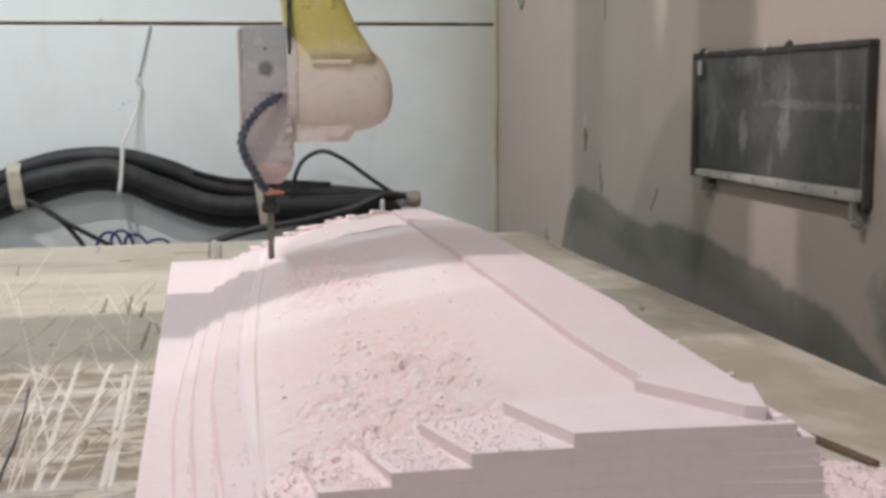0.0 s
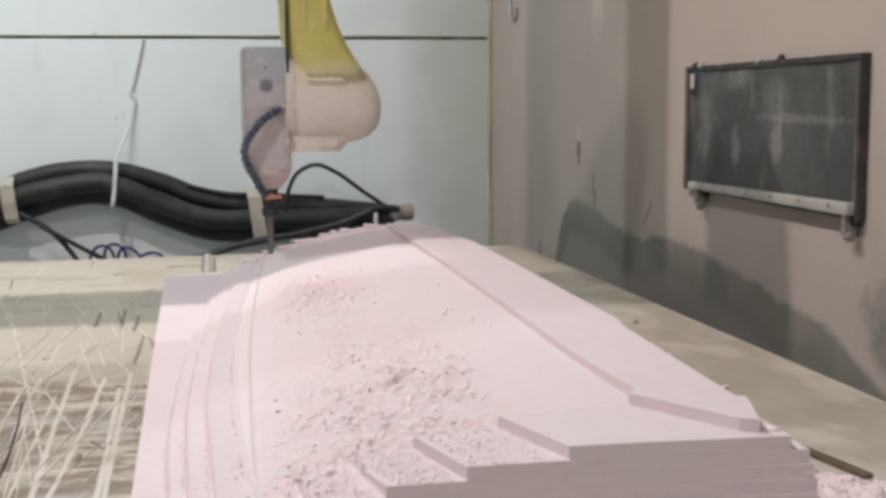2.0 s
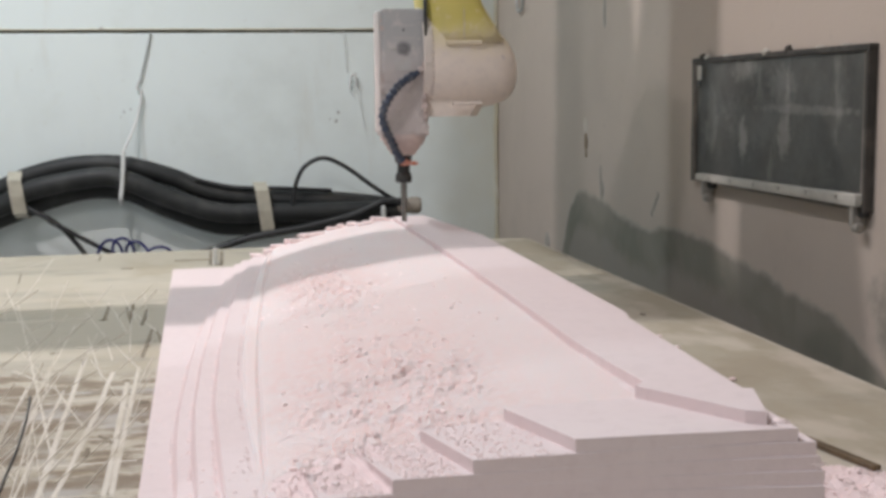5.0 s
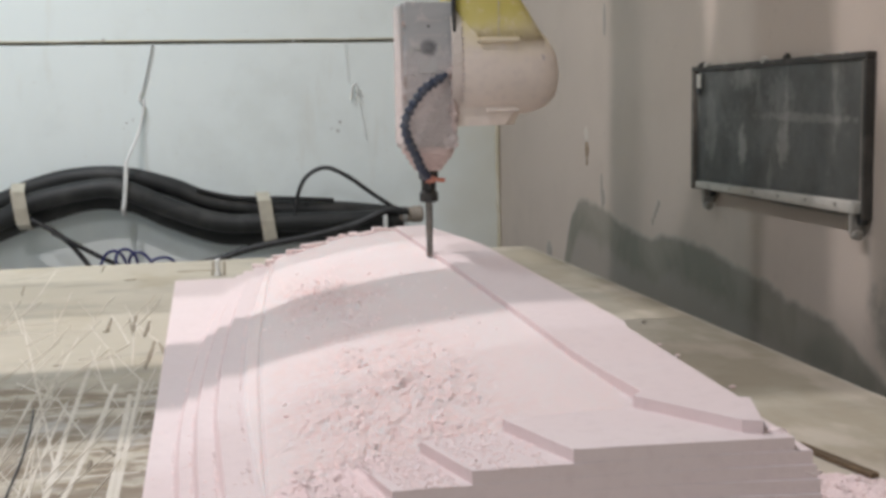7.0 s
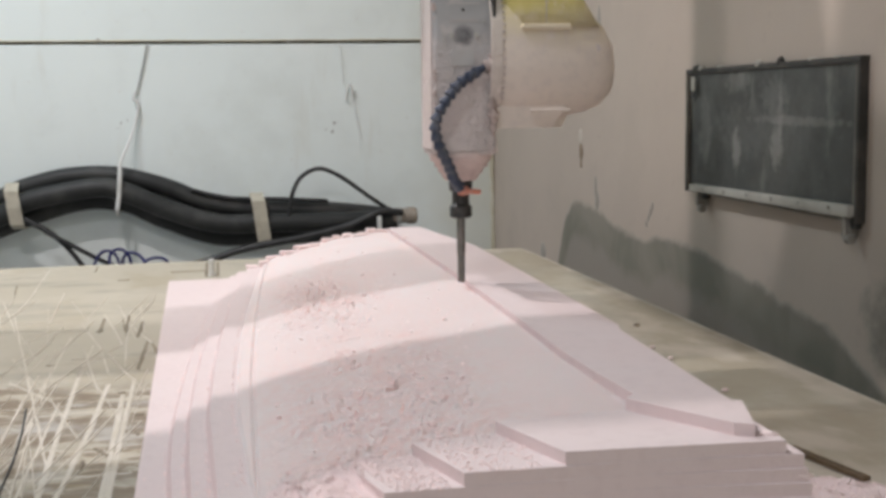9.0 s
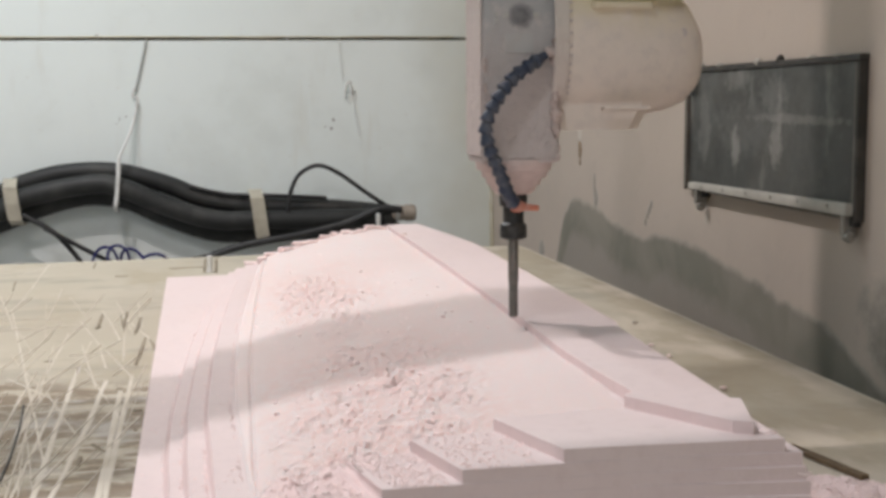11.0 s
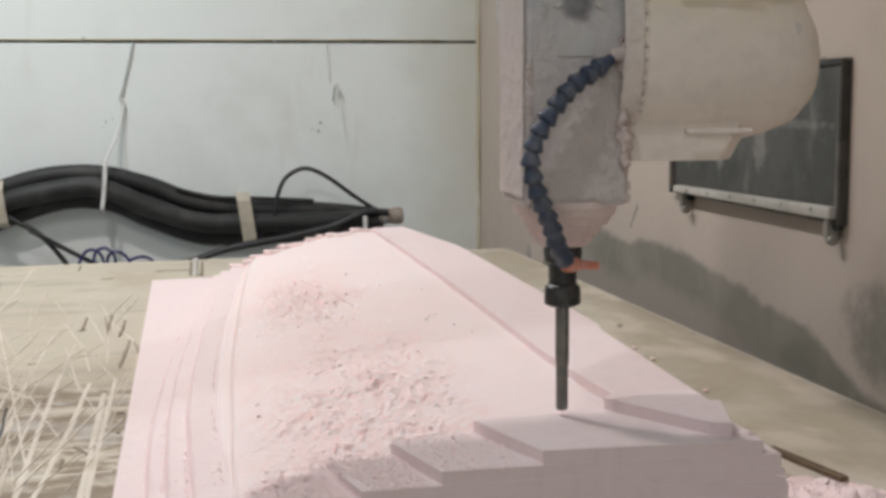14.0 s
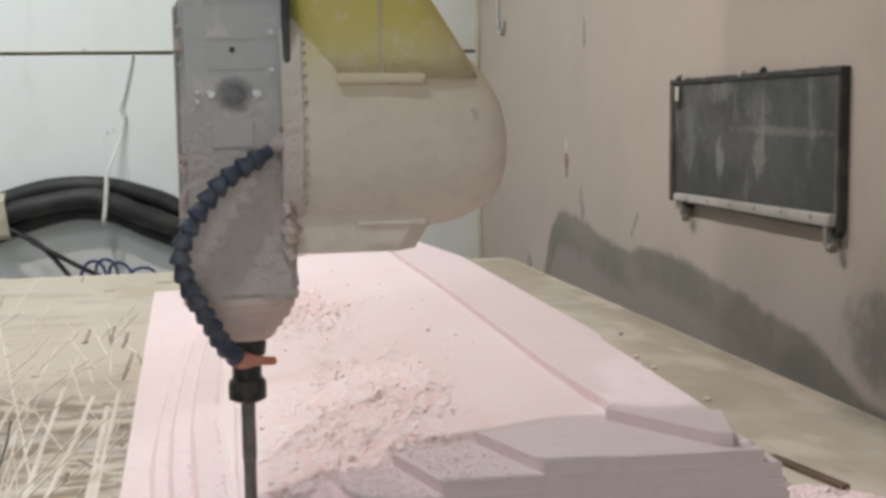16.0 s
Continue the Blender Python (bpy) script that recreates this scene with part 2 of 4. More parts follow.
def slate():
    m = Mat("dusty_dark_board", (0.058, 0.059, 0.054), 0.5, 0.0, 0.4)
    m.vary(2.2, (0.115, 0.115, 0.105), 0.4, 0.7, 0.8, detail=5)
    m.vary(7.0, (0.22, 0.22, 0.20), 0.55, 0.75, 0.65, detail=5, stretch=(1, 1.2, 0.5))
    m.vary(30.0, (0.14, 0.14, 0.125), 0.55, 0.75, 0.4)
    m.gloss(m.ramp(m.noise(5, 4), 0.3, 0.7, 0.35, 0.7))
    for y, z, w, h, k in ((0.212, -0.033, 0.035, 0.07, 0.5), (-0.079, -0.017, 0.045, 0.075, 0.45), (0.22, 0.185, 0.10, 0.04, 0.28), (-0.06, 0.14, 0.11, 0.06, 0.2), (-0.20, 0.065, 0.34, 0.016, 0.3), (0.47, 0.03, 0.05, 0.14, 0.22), (-0.10, 0.10, 0.016, 0.12, 0.3), (0.10, 0.03, 0.30, 0.10, 0.15)):
        m.blend(blob(m, y, z, w, h), (0.36, 0.35, 0.325), k)
    return m.done()


SLATE = slate()
FRAME = plain("dark_frame", (0.035, 0.032, 0.028), 0.6, 0.0, (0.085, 0.074, 0.064), 10, 0.001)
FRAME_GREY = plain("weathered_frame", (0.12, 0.105, 0.088), 0.6, 0.0, (0.24, 0.21, 0.18), 10, 0.001)
RAIL = plain("dusty_pale_rail", (0.52, 0.50, 0.45), 0.6, 0.0, (0.38, 0.36, 0.32), 9, 0.001)
BRACKET = plain("grimy_metal", (0.28, 0.26, 0.23), 0.5, 0.4, (0.45, 0.42, 0.38), 30)


def dusted(name, base, second, dust, low, high, rough=0.5, metal=0.0, relief=0.016, uneven=0.08, smudge=None):
    """A painted surface on which milling dust cakes towards its underside."""
    m = Mat(name, base, rough, metal)
    m.vary(6.0, second, 0.4, 0.7, 0.7)
    z = m.axis(2)
    ragged = m.math("ADD", z, m.math("MULTIPLY", m.math("SUBTRACT", m.noise(9.0, 5), 0.5), uneven))
    cake = m.ramp(ragged, low, high, 1.0, 0.0)
    m.blend(cake, dust, 0.95)
    m.blend(m.math("MULTIPLY", cake, m.ramp(m.noise(34, 4), 0.45, 0.7)), tuple(c * 0.86 for c in dust), 0.6)
    m.vary(28.0, dust, 0.56, 0.7, 0.5)
    if smudge:
        dx, dz = (m.math("DIVIDE", m.math("SUBTRACT", m.axis(a), c), smudge[2]) for a, c in ((0, smudge[0]), (2, smudge[1])))
        far = m.math("ADD", m.math("MULTIPLY", dx, dx), m.math("MULTIPLY", dz, dz))
        far = m.math("ADD", far, m.math("MULTIPLY", m.math("SUBTRACT", m.noise(60, 4), 0.5), 0.8))
        m.blend(m.ramp(far, 1.1, 0.15, 0.0, 1.0), (0.13, 0.13, 0.14), 0.8)
    m.gloss(m.ramp(ragged, low, high, 0.95, rough))
    caked = m.math("MULTIPLY", m.noise(48, 5, 0.7), cake)
    m.bump(caked, relief, 0.9)
    return m.done()


YELLOW = dusted("yellow_robot_paint", (0.60, 0.52, 0.14), (0.55, 0.48, 0.18), (0.76, 0.67, 0.50), 0.54, 0.66)
# the casing's dust tone also holds some pink light bounced off the foam
CREAM = dusted("dusty_cream_casting", (0.60, 0.51, 0.16), (0.62, 0.54, 0.22), (0.80, 0.71, 0.645), 0.50, 0.70, relief=0.003)
FLANGE = dusted("dusty_flange", (0.66, 0.62, 0.55), (0.60, 0.56, 0.50), (0.80, 0.70, 0.64), 0.40, 0.70)
GREYBOX = dusted("grey_spindle_paint", (0.42, 0.425, 0.43), (0.48, 0.48, 0.48), (0.70, 0.635, 0.61), 0.42, 0.62, 0.45, 0.2)
GREYFACE = dusted("grey_spindle_face", (0.42, 0.425, 0.43), (0.48, 0.48, 0.48), (0.70, 0.635, 0.61), 0.42, 0.62, 0.45, 0.2, smudge=(-0.0095, 0.557, 0.026))
GREYSIDE = dusted("dust_coated_side", (0.47, 0.45, 0.43), (0.52, 0.50, 0.475), (0.66, 0.58, 0.55), 0.45, 0.75, 0.7, relief=0.010)
NOSE = plain("dust_pink_nose", (0.70, 0.58, 0.54), 0.9, 0.0, (0.60, 0.48, 0.45), 30, 0.003)
CLUMP = plain("dust_clump", (0.58, 0.49, 0.455), 0.95, 0.0, (0.50, 0.42, 0.39), 40, 0.002)
PLATE = plain("worn_label_plate", (0.52, 0.51, 0.50), 0.6, 0.0, (0.50, 0.47, 0.45), 40)
SMUDGE = plain("dark_vent", (0.15, 0.15, 0.16), 0.8, 0.0, (0.25, 0.25, 0.25), 40)
SCREW = plain("zinc_screw", (0.55, 0.54, 0.51), 0.4, 0.7)
BLACKSTEEL = plain("black_oxide_steel", (0.045, 0.047, 0.047), 0.45, 0.6, (0.10, 0.095, 0.09), 40)
CUTTER = plain("cutter_steel", (0.17, 0.165, 0.15), 0.4, 0.7, (0.26, 0.24, 0.22), 50)
LOCLINE = plain("blue_segment_hose", (0.045, 0.06, 0.10), 0.6, 0.0, (0.15, 0.16, 0.18), 45)
NOZZLE = plain("orange_nozzle", (0.62, 0.22, 0.14), 0.6, 0.0, (0.58, 0.38, 0.33), 40)
STICK = plain("dark_stick", (0.10, 0.07, 0.04), 0.7, 0.0, (0.17, 0.12, 0.07), 14)


# ---------------------------------------------------------------- mesh helpers
def part(name, bm, material, parent=None, label="", smooth=False):
    """Links a bmesh as one mesh object, under a thing or a part."""
    me = bpy.data.meshes.new(name)
    bmesh.ops.recalc_face_normals(bm, faces=bm.faces)
    if smooth:
        for f in bm.faces:
            f.smooth = True
    bm.to_mesh(me)
    bm.free()
    me.materials.append(material)
    ob = new(name, me)
    if parent:
        ob.parent = parent
    if label:
        ob["label"] = label
    return ob


def empty(name, m=None):
    ob = new(name)
    ob.empty_display_size = 0.1
    if m is not None:
        ob.matrix_world = m
    return ob


def box(lo, hi, bevel=0.0, segs=2):
    bm = bmesh.new()
    bmesh.ops.create_cube(bm, size=1)
    c, s = (Vector(lo) + Vector(hi)) / 2, Vector(hi) - Vector(lo)
    for v in bm.verts:
        v.co = Vector((v.co.x * s.x, v.co.y * s.y, v.co.z * s.z)) + c
    if bevel:
        bmesh.ops.bevel(bm, geom=list(bm.edges), offset=bevel, segments=segs, affect="EDGES", profile=0.5)
    return bm


def prism(outline, z0, z1, bevel=0.0):
    """An upright slab over a plan outline."""
    bm = bmesh.new()
    top = bm.faces.new([bm.verts.new((x, y, z1)) for x, y in outline])
    geo = bmesh.ops.extrude_face_region(bm, geom=[top])
    for v in geo["geom"]:
        if isinstance(v, bmesh.types.BMVert):
            v.co.z = z0
    bmesh.ops.recalc_face_normals(bm, faces=bm.faces)
    if bevel:
        edges = [e for e in bm.edges if abs(e.verts[0].co.z - z1) < 1e-6 and abs(e.verts[1].co.z - z1) < 1e-6]
        bmesh.ops.bevel(bm, geom=edges, offset=bevel, segments=2, affect="EDGES", profile=0.5)
    return bm


def lathe(profile, segs=24, axis="z", at=(0, 0, 0)):
    """A turned body from (radius, height) pairs."""
    bm = bmesh.new()
    rings = []
    for r, h in profile:
        ring = []
        for k in range(segs):
            a = 2 * math.pi * k / segs
            p = (r * math.cos(a), r * math.sin(a), h)
            p = {"z": p, "x": (p[2], p[0], p[1]), "y": (p[0], p[2], p[1])}[axis]
            ring.append(bm.verts.new(Vector(p) + Vector(at)))
        rings.append(ring)
    for a, b in zip(rings, rings[1:]):
        for k in range(segs):
            bm.faces.new((a[k], a[(k + 1) % segs], b[(k + 1) % segs], b[k]))
    bm.faces.new(rings[0])
    bm.faces.new(rings[-1])
    return bm


def smooth_path(points, steps=8):
    """Catmull-Rom through the points."""
    p = [Vector(q) for q in points]
    p = [2 * p[0] - p[1]] + p + [2 * p[-1] - p[-2]]
    out = []
    for a, b, c, d in zip(p, p[1:], p[2:], p[3:]):
        for k in range(steps):
            t = k / steps
            out.append(0.5 * (2 * b + (c - a) * t + (2 * a - 5 * b + 4 * c - d) * t * t + (3 * b - a - 3 * c + d) * t ** 3))
    out.append(p[-2])
    return out


def tube(points, radius, segs=10, steps=8, radii=None, ribs=0.0):
    bm = bmesh.new()
    path = smooth_path(points, steps)
    rings, side = [], None
    for k, c in enumerate(path):
        d = (path[min(k + 1, len(path) - 1)] - path[max(k - 1, 0)]).normalized()
        if side is None:
            side = d.orthogonal().normalized()
        side = (side - d * side.dot(d)).normalized()
        up = d.cross(side)
        r = radius if radii is None else radii(k / (len(path) - 1))
        if ribs and k % 2:
            r -= ribs
        rings.append([bm.verts.new(c + r * (math.cos(a) * side + math.sin(a) * up)) for a in [2 * math.pi * j / segs for j in range(segs)]])
    for a, b in zip(rings, rings[1:]):
        for j in range(segs):
            bm.faces.new((a[j], a[(j + 1) % segs], b[(j + 1) % segs], b[j]))
    bm.faces.new(rings[0])
    bm.faces.new(rings[-1])
    return bm


def strip(a, b, width, z, thick, wobble=0.0, seed=0):
    """A thin flat sliver on the table from a to b."""
    rng = random.Random(seed)
    a, b = Vector((*a, 0)), Vector((*b, 0))
    d = (b - a).normalized()
    n = Vector((-d.y, d.x, 0))
    count = max(2, int((b - a).length / 0.12))
    bm = bmesh.new()
    rows = []
    for k in range(count + 1):
        t = k / count
        c = a.lerp(b, t) + n * rng.uniform(-wobble, wobble)
        w = width * (0.85 + 0.3 * rng.random()) * (0.8 if k in (0, count) else 1.0) / 2
        rows.append([bm.verts.new(c + n * s * w + Vector((0, 0, h))) for s, h in ((-1, z), (-0.6, z + thick), (0.6, z + thick), (1, z))])
    for p, q in zip(rows, rows[1:]):
        for j in range(3):
            bm.faces.new((p[j], p[j + 1], q[j + 1], q[j]))
    return bm


# ---------------------------------------------------------------- the room
WX, WY, TZ = 1.9, 7.334, 0.87
structure = lambda ob, label, cat: tagged(ob, label, cat, kind="structure")

floor = part("floor", box((-3.8, -3.0, -0.15), (2.15, 7.65, 0.0)), CONCRETE)
structure(floor, "grey concrete workshop floor", "floor")
ceiling = part("ceiling", box((-3.8, -3.0, 4.8), (2.15, 7.65, 4.95)), CEILING)
structure(ceiling, "plain pale workshop ceiling", "ceiling")

for ly in LAMP_Y:
    lamp = empty("ceiling_lamp", pose(LAMP_X, ly, LAMP_Z))
    tagged(lamp, "plain white ceiling lamp over the worktable", "ceiling lamp", group="ceiling lamps")
    part("housing", box((-0.26, -0.09, -0.06), (0.26, 0.09, 0.13), 0.01), TIE, lamp)

wall_east = part("wall_east", box((WX, -3.0, 0), (WX + 0.25, 7.65, 4.8)), PLASTER)
structure(wall_east, "pinkish beige plaster wall with dark damp stains", "wall")


def wall_with_opening(name, along, lo, hi, at, depth, a, b, z0, z1, mat):
    """A wall along x or y with one opening through it."""
    bm = bmesh.new()
    for (p, q, r, s) in ((lo, a, 0, 4.8), (b, hi, 0, 4.8), (a, b, 0, z0), (a, b, z1, 4.8)):
        piece = box((p, at, r), (q, at + depth, s)) if along == "x" else box((at, p, r), (at + depth, q, s))
        me = bpy.data.meshes.new("tmp")
        piece.to_mesh(me)
        piece.free()
        bm.from_mesh(me)
        bpy.data.meshes.remove(me)
    return part(name, bm, mat)


PAINT = plain("wall_paint", (0.20, 0.205, 0.20), 0.8, 0.0, (0.17, 0.175, 0.17), 1.5)
# unseen walls; their openings are added for the fill lights
structure(wall_with_opening("wall_west", "y", -3.0, 7.65, -3.8, 0.25, 2.0, 6.4, 1.1, 2.9, PAINT), "plain painted workshop wall, unseen, with an added wide opening", "wall")
structure(wall_with_opening("wall_south", "x", -3.55, WX, -3.0, 0.25, -2.3, 1.1, 1.3, 3.0, PAINT), "plain painted workshop wall, unseen, with an added opening", "wall")

wall_north = part("wall_north", box((-3.55, WY + 0.012, 0), (WX, 7.65, 4.8)), GAP)
structure(wall_north, "white panelled workshop wall", "wall")
SEAM = 1.798
part("wall_panel", box((-3.55, WY, SEAM + 0.009), (WX - 0.02, WY + 0.02, 4.8), 0.004), SHEET, wall_north)
part("wall_panel", box((-3.55, WY - 0.006, 0.0), (WX - 0.02, WY + 0.02, SEAM - 0.009), 0.004), SHEET, wall_north)


def ragged_bead(points, width, seed):
    rng = random.Random(seed)
    return tube([Vector(p) + Vector((rng.uniform(-1, 1), 0, rng.uniform(-1, 1))) * width * 0.25 for p in points], width, 6, 3, radii=lambda t: width * (0.7 + 0.5 * rng.random()))


part("corner_trim", ragged_bead([(WX - 0.012, WY - 0.006, 0.1 + 0.16 * k) for k in range(20)], 0.016, 4), TRIM, wall_north)
part("seam_bead", ragged_bead([(-3.5 + 0.3 * k, WY + 0.004, SEAM - 0.008) for k in range(18)], 0.008, 5), GAP, wall_north)
part("seam_bead", ragged_bead([(-1.2 + 0.22 * k, WY - 0.004, SEAM + 0.012) for k in range(14)], 0.005, 8), TRIM, wall_north)


# small dark nail holes and scuffs on the white panels
for k, (x, z, r) in enumerate([(0.954, 1.338, 0.010), (0.940, 1.289, 0.011), (0.905, 1.30, 0.006), (-0.241, 1.358, 0.008), (-0.205, 1.372, 0.006), (-0.26, 1.33, 0.005), (-0.345, 1.815, 0.011), (0.70, 1.80, 0.007)]):
    bm = bmesh.new()
    bmesh.ops.create_icosphere(bm, subdivisions=2, radius=1)
    for v in bm.verts:
        n = 1 + 0.5 * noise.noise(v.co * 1.6 + Vector((k * 3.1, 0, 0)))
        v.co = Vector((x + v.co.x * r * n, WY - 0.004 + v.co.y * 0.004, z + v.co.z * r * n))
    part("nail_hole", bm, WIRE, wall_north, smooth=True)


# marks on the plaster wall: a chipped patch with a drip, scratches, a bent hook
def chip_mark(y, z, w, h, mat, seed, name="plaster_chip"):
    rng = random.Random(seed)
    bm = bmesh.new()
    bmesh.ops.create_icosphere(bm, subdivisions=2, radius=1)
    for v in bm.verts:
        k = 1 + 0.35 * noise.noise(v.co * 1.7 + Vector((seed, 0, 0)))
        v.co = Vector((WX + 0.004 + v.co.x * 0.008, y + v.co.y * w * k, z + v.co.z * h * k))
    return part(name, bm, mat, wall_east, smooth=True)


CHIP_PALE = plain("bare_filler", (0.58, 0.53, 0.47), 0.85, 0.0, (0.52, 0.44, 0.36), 22)
CHIP_DARK = plain("brown_stain", (0.24, 0.17, 0.11), 0.85, 0.0, (0.36, 0.29, 0.23), 22)
CHIP_GREY = plain("grey_scrape", (0.30, 0.28, 0.25), 0.85, 0.0, (0.38, 0.35, 0.31), 22)
chip_mark(5.66, 1.30, 0.034, 0.045, CHIP_PALE, 1)
chip_mark(5.655, 1.225, 0.034, 0.05, CHIP_DARK, 2)
chip_mark(5.655, 1.17, 0.02, 0.025, CHIP_DARK, 7)
chip_mark(5.44, 1.08, 0.014, 0.07, CHIP_GREY, 3)
chip_mark(5.42, 1.02, 0.03, 0.05, CHIP_GREY, 13)
chip_mark(5.40, 1.80, 0.022, 0.09, CHIP_GREY, 4)
for k in range(4):
    chip_mark(4.735 + 0.021 * k, 1.054 - 0.025 * k, 0.011 + 0.002 * (k == 1), 0.020, CHIP_GREY, 5 + k)
chip_mark(6.29, 0.68, 0.05, 0.06, CHIP_GREY, 9)
hook = part("wall_hook", tube([(WX - 0.012, 6.86, 2.05), (WX - 0.014, 6.84, 1.93), (WX - 0.02, 6.80, 1.885), (WX - 0.014, 6.74, 1.89), (WX - 0.012, 6.72, 1.94)], 0.008, 8, 6), WIRE)
tagged(hook, "bent grey wire hook on the plaster wall", "hook")


# ---------------------------------------------------------------- the table
table = empty("work_table", pose(0, 0, 0))
tagged(table, "large worktable topped with scarred, knife-marked plywood", "table")
part("tabletop", prism([(-1.3, -0.6), (1.53, -0.6), (1.474, 2.3), (1.440, 5.03), (-1.3, 4.975)], TZ - 0.05, TZ, 0.004), TABLE, table)
part("edge_rail", prism([(1.531, -0.6), (1.543, -0.6), (1.487, 2.3), (1.453, 5.03), (1.441, 5.03), (1.475, 2.3)], TZ - 0.09, TZ - 0.004, 0.003), CUT, table)
for lx in (-1.2, 0.1, 1.25):
    for ly in (-0.3, 2.2, 4.7):
        part("leg", box((lx, ly, 0), (lx + 0.09, ly + 0.09, TZ - 0.05), 0.004), STEEL_LEG, table)

# pale knife cuts: start x, y and end x, y
CUTS_FAR = [(-0.226, 3.50, -0.241, 2.70), (-0.425, 3.93, -0.159, 2.21), (-0.268, 2.88, -0.210, 2.93), (-0.159, 3.37, -0.169, 2.99), (-0.142, 3.36, -0.103, 3.03), (-0.211, 3.69, -0.145, 3.36), (-0.096, 3.74, 0.000, 3.33), (-0.51, 4.62, -0.373, 4.95), (-0.41, 4.09, -0.415, 4.94)]
CUTS_NEAR = [(-0.168, 3.07, -0.169, 2.53), (-0.169, 2.53, -0.166, 2.00), (-0.097, 2.90, -0.112, 2.47), (-0.102, 2.72, -0.127, 2.21), (-0.127, 2.21, -0.142, 2.02), (-0.061, 2.79, -0.062, 2.34), (-0.062, 2.34, -0.065, 2.00), (-0.041, 2.94, -0.048, 2.41), (-0.048, 2.41, -0.054, 2.00)]
CUTS_THIN = [(-0.190, 2.75, -0.198, 2.26), (-0.198, 2.26, -0.203, 2.02), (-0.231, 2.65, -0.233, 2.30), (-0.221, 2.64, -0.027, 2.67), (-0.186, 2.38, -0.065, 2.34), (-0.25, 2.19, -0.020, 2.20)]
for cuts, wide in ((CUTS_FAR, 0.0055), (CUTS_NEAR, 0.0115), (CUTS_THIN, 0.0065)):
    for k, (ax, ay, bx, by) in enumerate(cuts):
        part("knife_cut", strip((ax, ay), (bx, by), wide, TZ - 0.0002, 0.0008 + 0.00004 * k + 0.02 * (wide - 0.005), 0.0012, k), CUT, table)
rng = random.Random(11)
for k in range(105):
    x, y = rng.uniform(-0.6, -0.03), 2.0 + 1.9 * rng.random() ** 1.7
    if rng.random() < 0.88:
        dx, dy = rng.uniform(-0.12, 0.12), rng.uniform(0.2, 0.6)
    else:
        dx, dy = rng.uniform(0.1, 0.3), rng.uniform(-0.03, 0.03)
    part("knife_cut", strip((x, y), (min(x + dx, -0.012), min(y + dy, 4.93)), 0.0020 + 0.0035 * rng.random() ** 2, TZ - 0.0002, 0.0017 + 0.000008 * k, 0.0015, 50 + k), CUT, table)
for k in range(7):
    x, y = rng.uniform(-0.65, -0.03), rng.uniform(2.5, 4.8)
    if rng.random() < 0.5:
        dx, dy = rng.uniform(-0.03, 0.03), rng.uniform(0.08, 0.3)
    else:
        dx, dy = rng.uniform(0.05, 0.25), rng.uniform(-0.05, 0.05)
    part("dark_groove", strip((x, y), (min(x + dx, -0.012), min(y + dy, 4.93)), 0.005, TZ - 0.0002, 0.0031 + 0.00003 * k, 0.002, 90 + k), DARK_CUT, table)
GROOVES = [(-0.154, 3.77, -0.156, 3.54), (-0.084, 3.80, -0.083, 3.53), (-0.043, 3.69, -0.051, 3.45), (-0.023, 3.39, -0.037, 3.04), (-0.009, 3.36, 0.006, 3.21), (-0.163, 3.56, -0.145, 3.57), (-0.255, 3.14, -0.236, 3.14), (-0.071, 2.81, -0.055, 2.81), (-0.092, 2.37, -0.069, 2.31), (-0.107, 2.29, -0.111, 2.23), (-0.025, 2.60, -0.014, 2.61), (-0.022, 2.45, -0.014, 2.45), (0.030, 4.70, 0.162, 4.71), (-0.152, 4.54, -0.114, 4.55)]
for k, (ax, ay, bx, by) in enumerate(GROOVES):
    part("dark_groove", strip((ax, ay), (bx, by), 0.010, TZ - 0.0002, 0.0026 + 0.00002 * k, 0.002, 130 + k), DARK_CUT, table)
for gx in (0.155, 0.196):
    part("dark_groove", strip((gx, 4.55), (gx + 0.008, 4.93), 0.012, TZ - 0.0002, 0.0026, 0.002, 170), DARK_CUT, table)

cable = part("loose_cable", tube([(-0.252, 2.70, TZ + 0.003), (-0.240, 2.54, TZ + 0.003), (-0.231, 2.33, TZ + 0.003), (-0.230, 2.20, TZ + 0.003), (-0.229, 2.06, TZ + 0.003), (-0.232, 1.85, TZ + 0.003)], 0.0022, 8, 8), CABLE)
tagged(cable, "thin black cable lying on the scarred plywood", "cable")
peg = part("table_peg", lathe([(0.013, TZ), (0.013, TZ + 0.008), (0.0095, TZ + 0.010), (0.0095, TZ + 0.058), (0.007, TZ + 0.06)], 14, at=(0.174, 4.57, 0)), TIE, smooth=False)
tagged(peg, "small white peg standing at the back of the table", "peg", group="table pegs")
stick = part("wood_stick", box((-0.10, -0.009, 0), (0.10, 0.009, 0.009), 0.002), STICK)
stick.matrix_world = pose(1.152, 1.95, TZ + 0.001, 0, 0, -80)
tagged(stick, "thin dark wooden stick lying on the table", "stick")


# ---------------------------------------------------------------- the foam block
STEP = 0.018
LV = [1.078 - STEP * k for k in range(9)]          # top of each layer
BASE = 0.916


def bend(y):
    return 0.19 + 0.26 * max(0.0, (y - 2.3) / 1.8) ** 1.5


def surf(x, y):
    """The finished dome that the cutter leaves."""
    u = max(0.0, 0.695 - x)
    ridge = 0.004 * math.exp(-(u / 0.1) ** 2) * min(1.0, max(0.0, (y - 1.75) / 0.2))
    return 1.0595 + ridge - 0.055 * u - bend(y) * u * u


def contour(z, y):
    """Where the dome falls to height z."""
    d, b = max(0.0, 1.0595 - z), bend(y)
    return 0.695 - (-0.055 + math.sqrt(0.055 ** 2 + 4 * b * d)) / (2 * b)


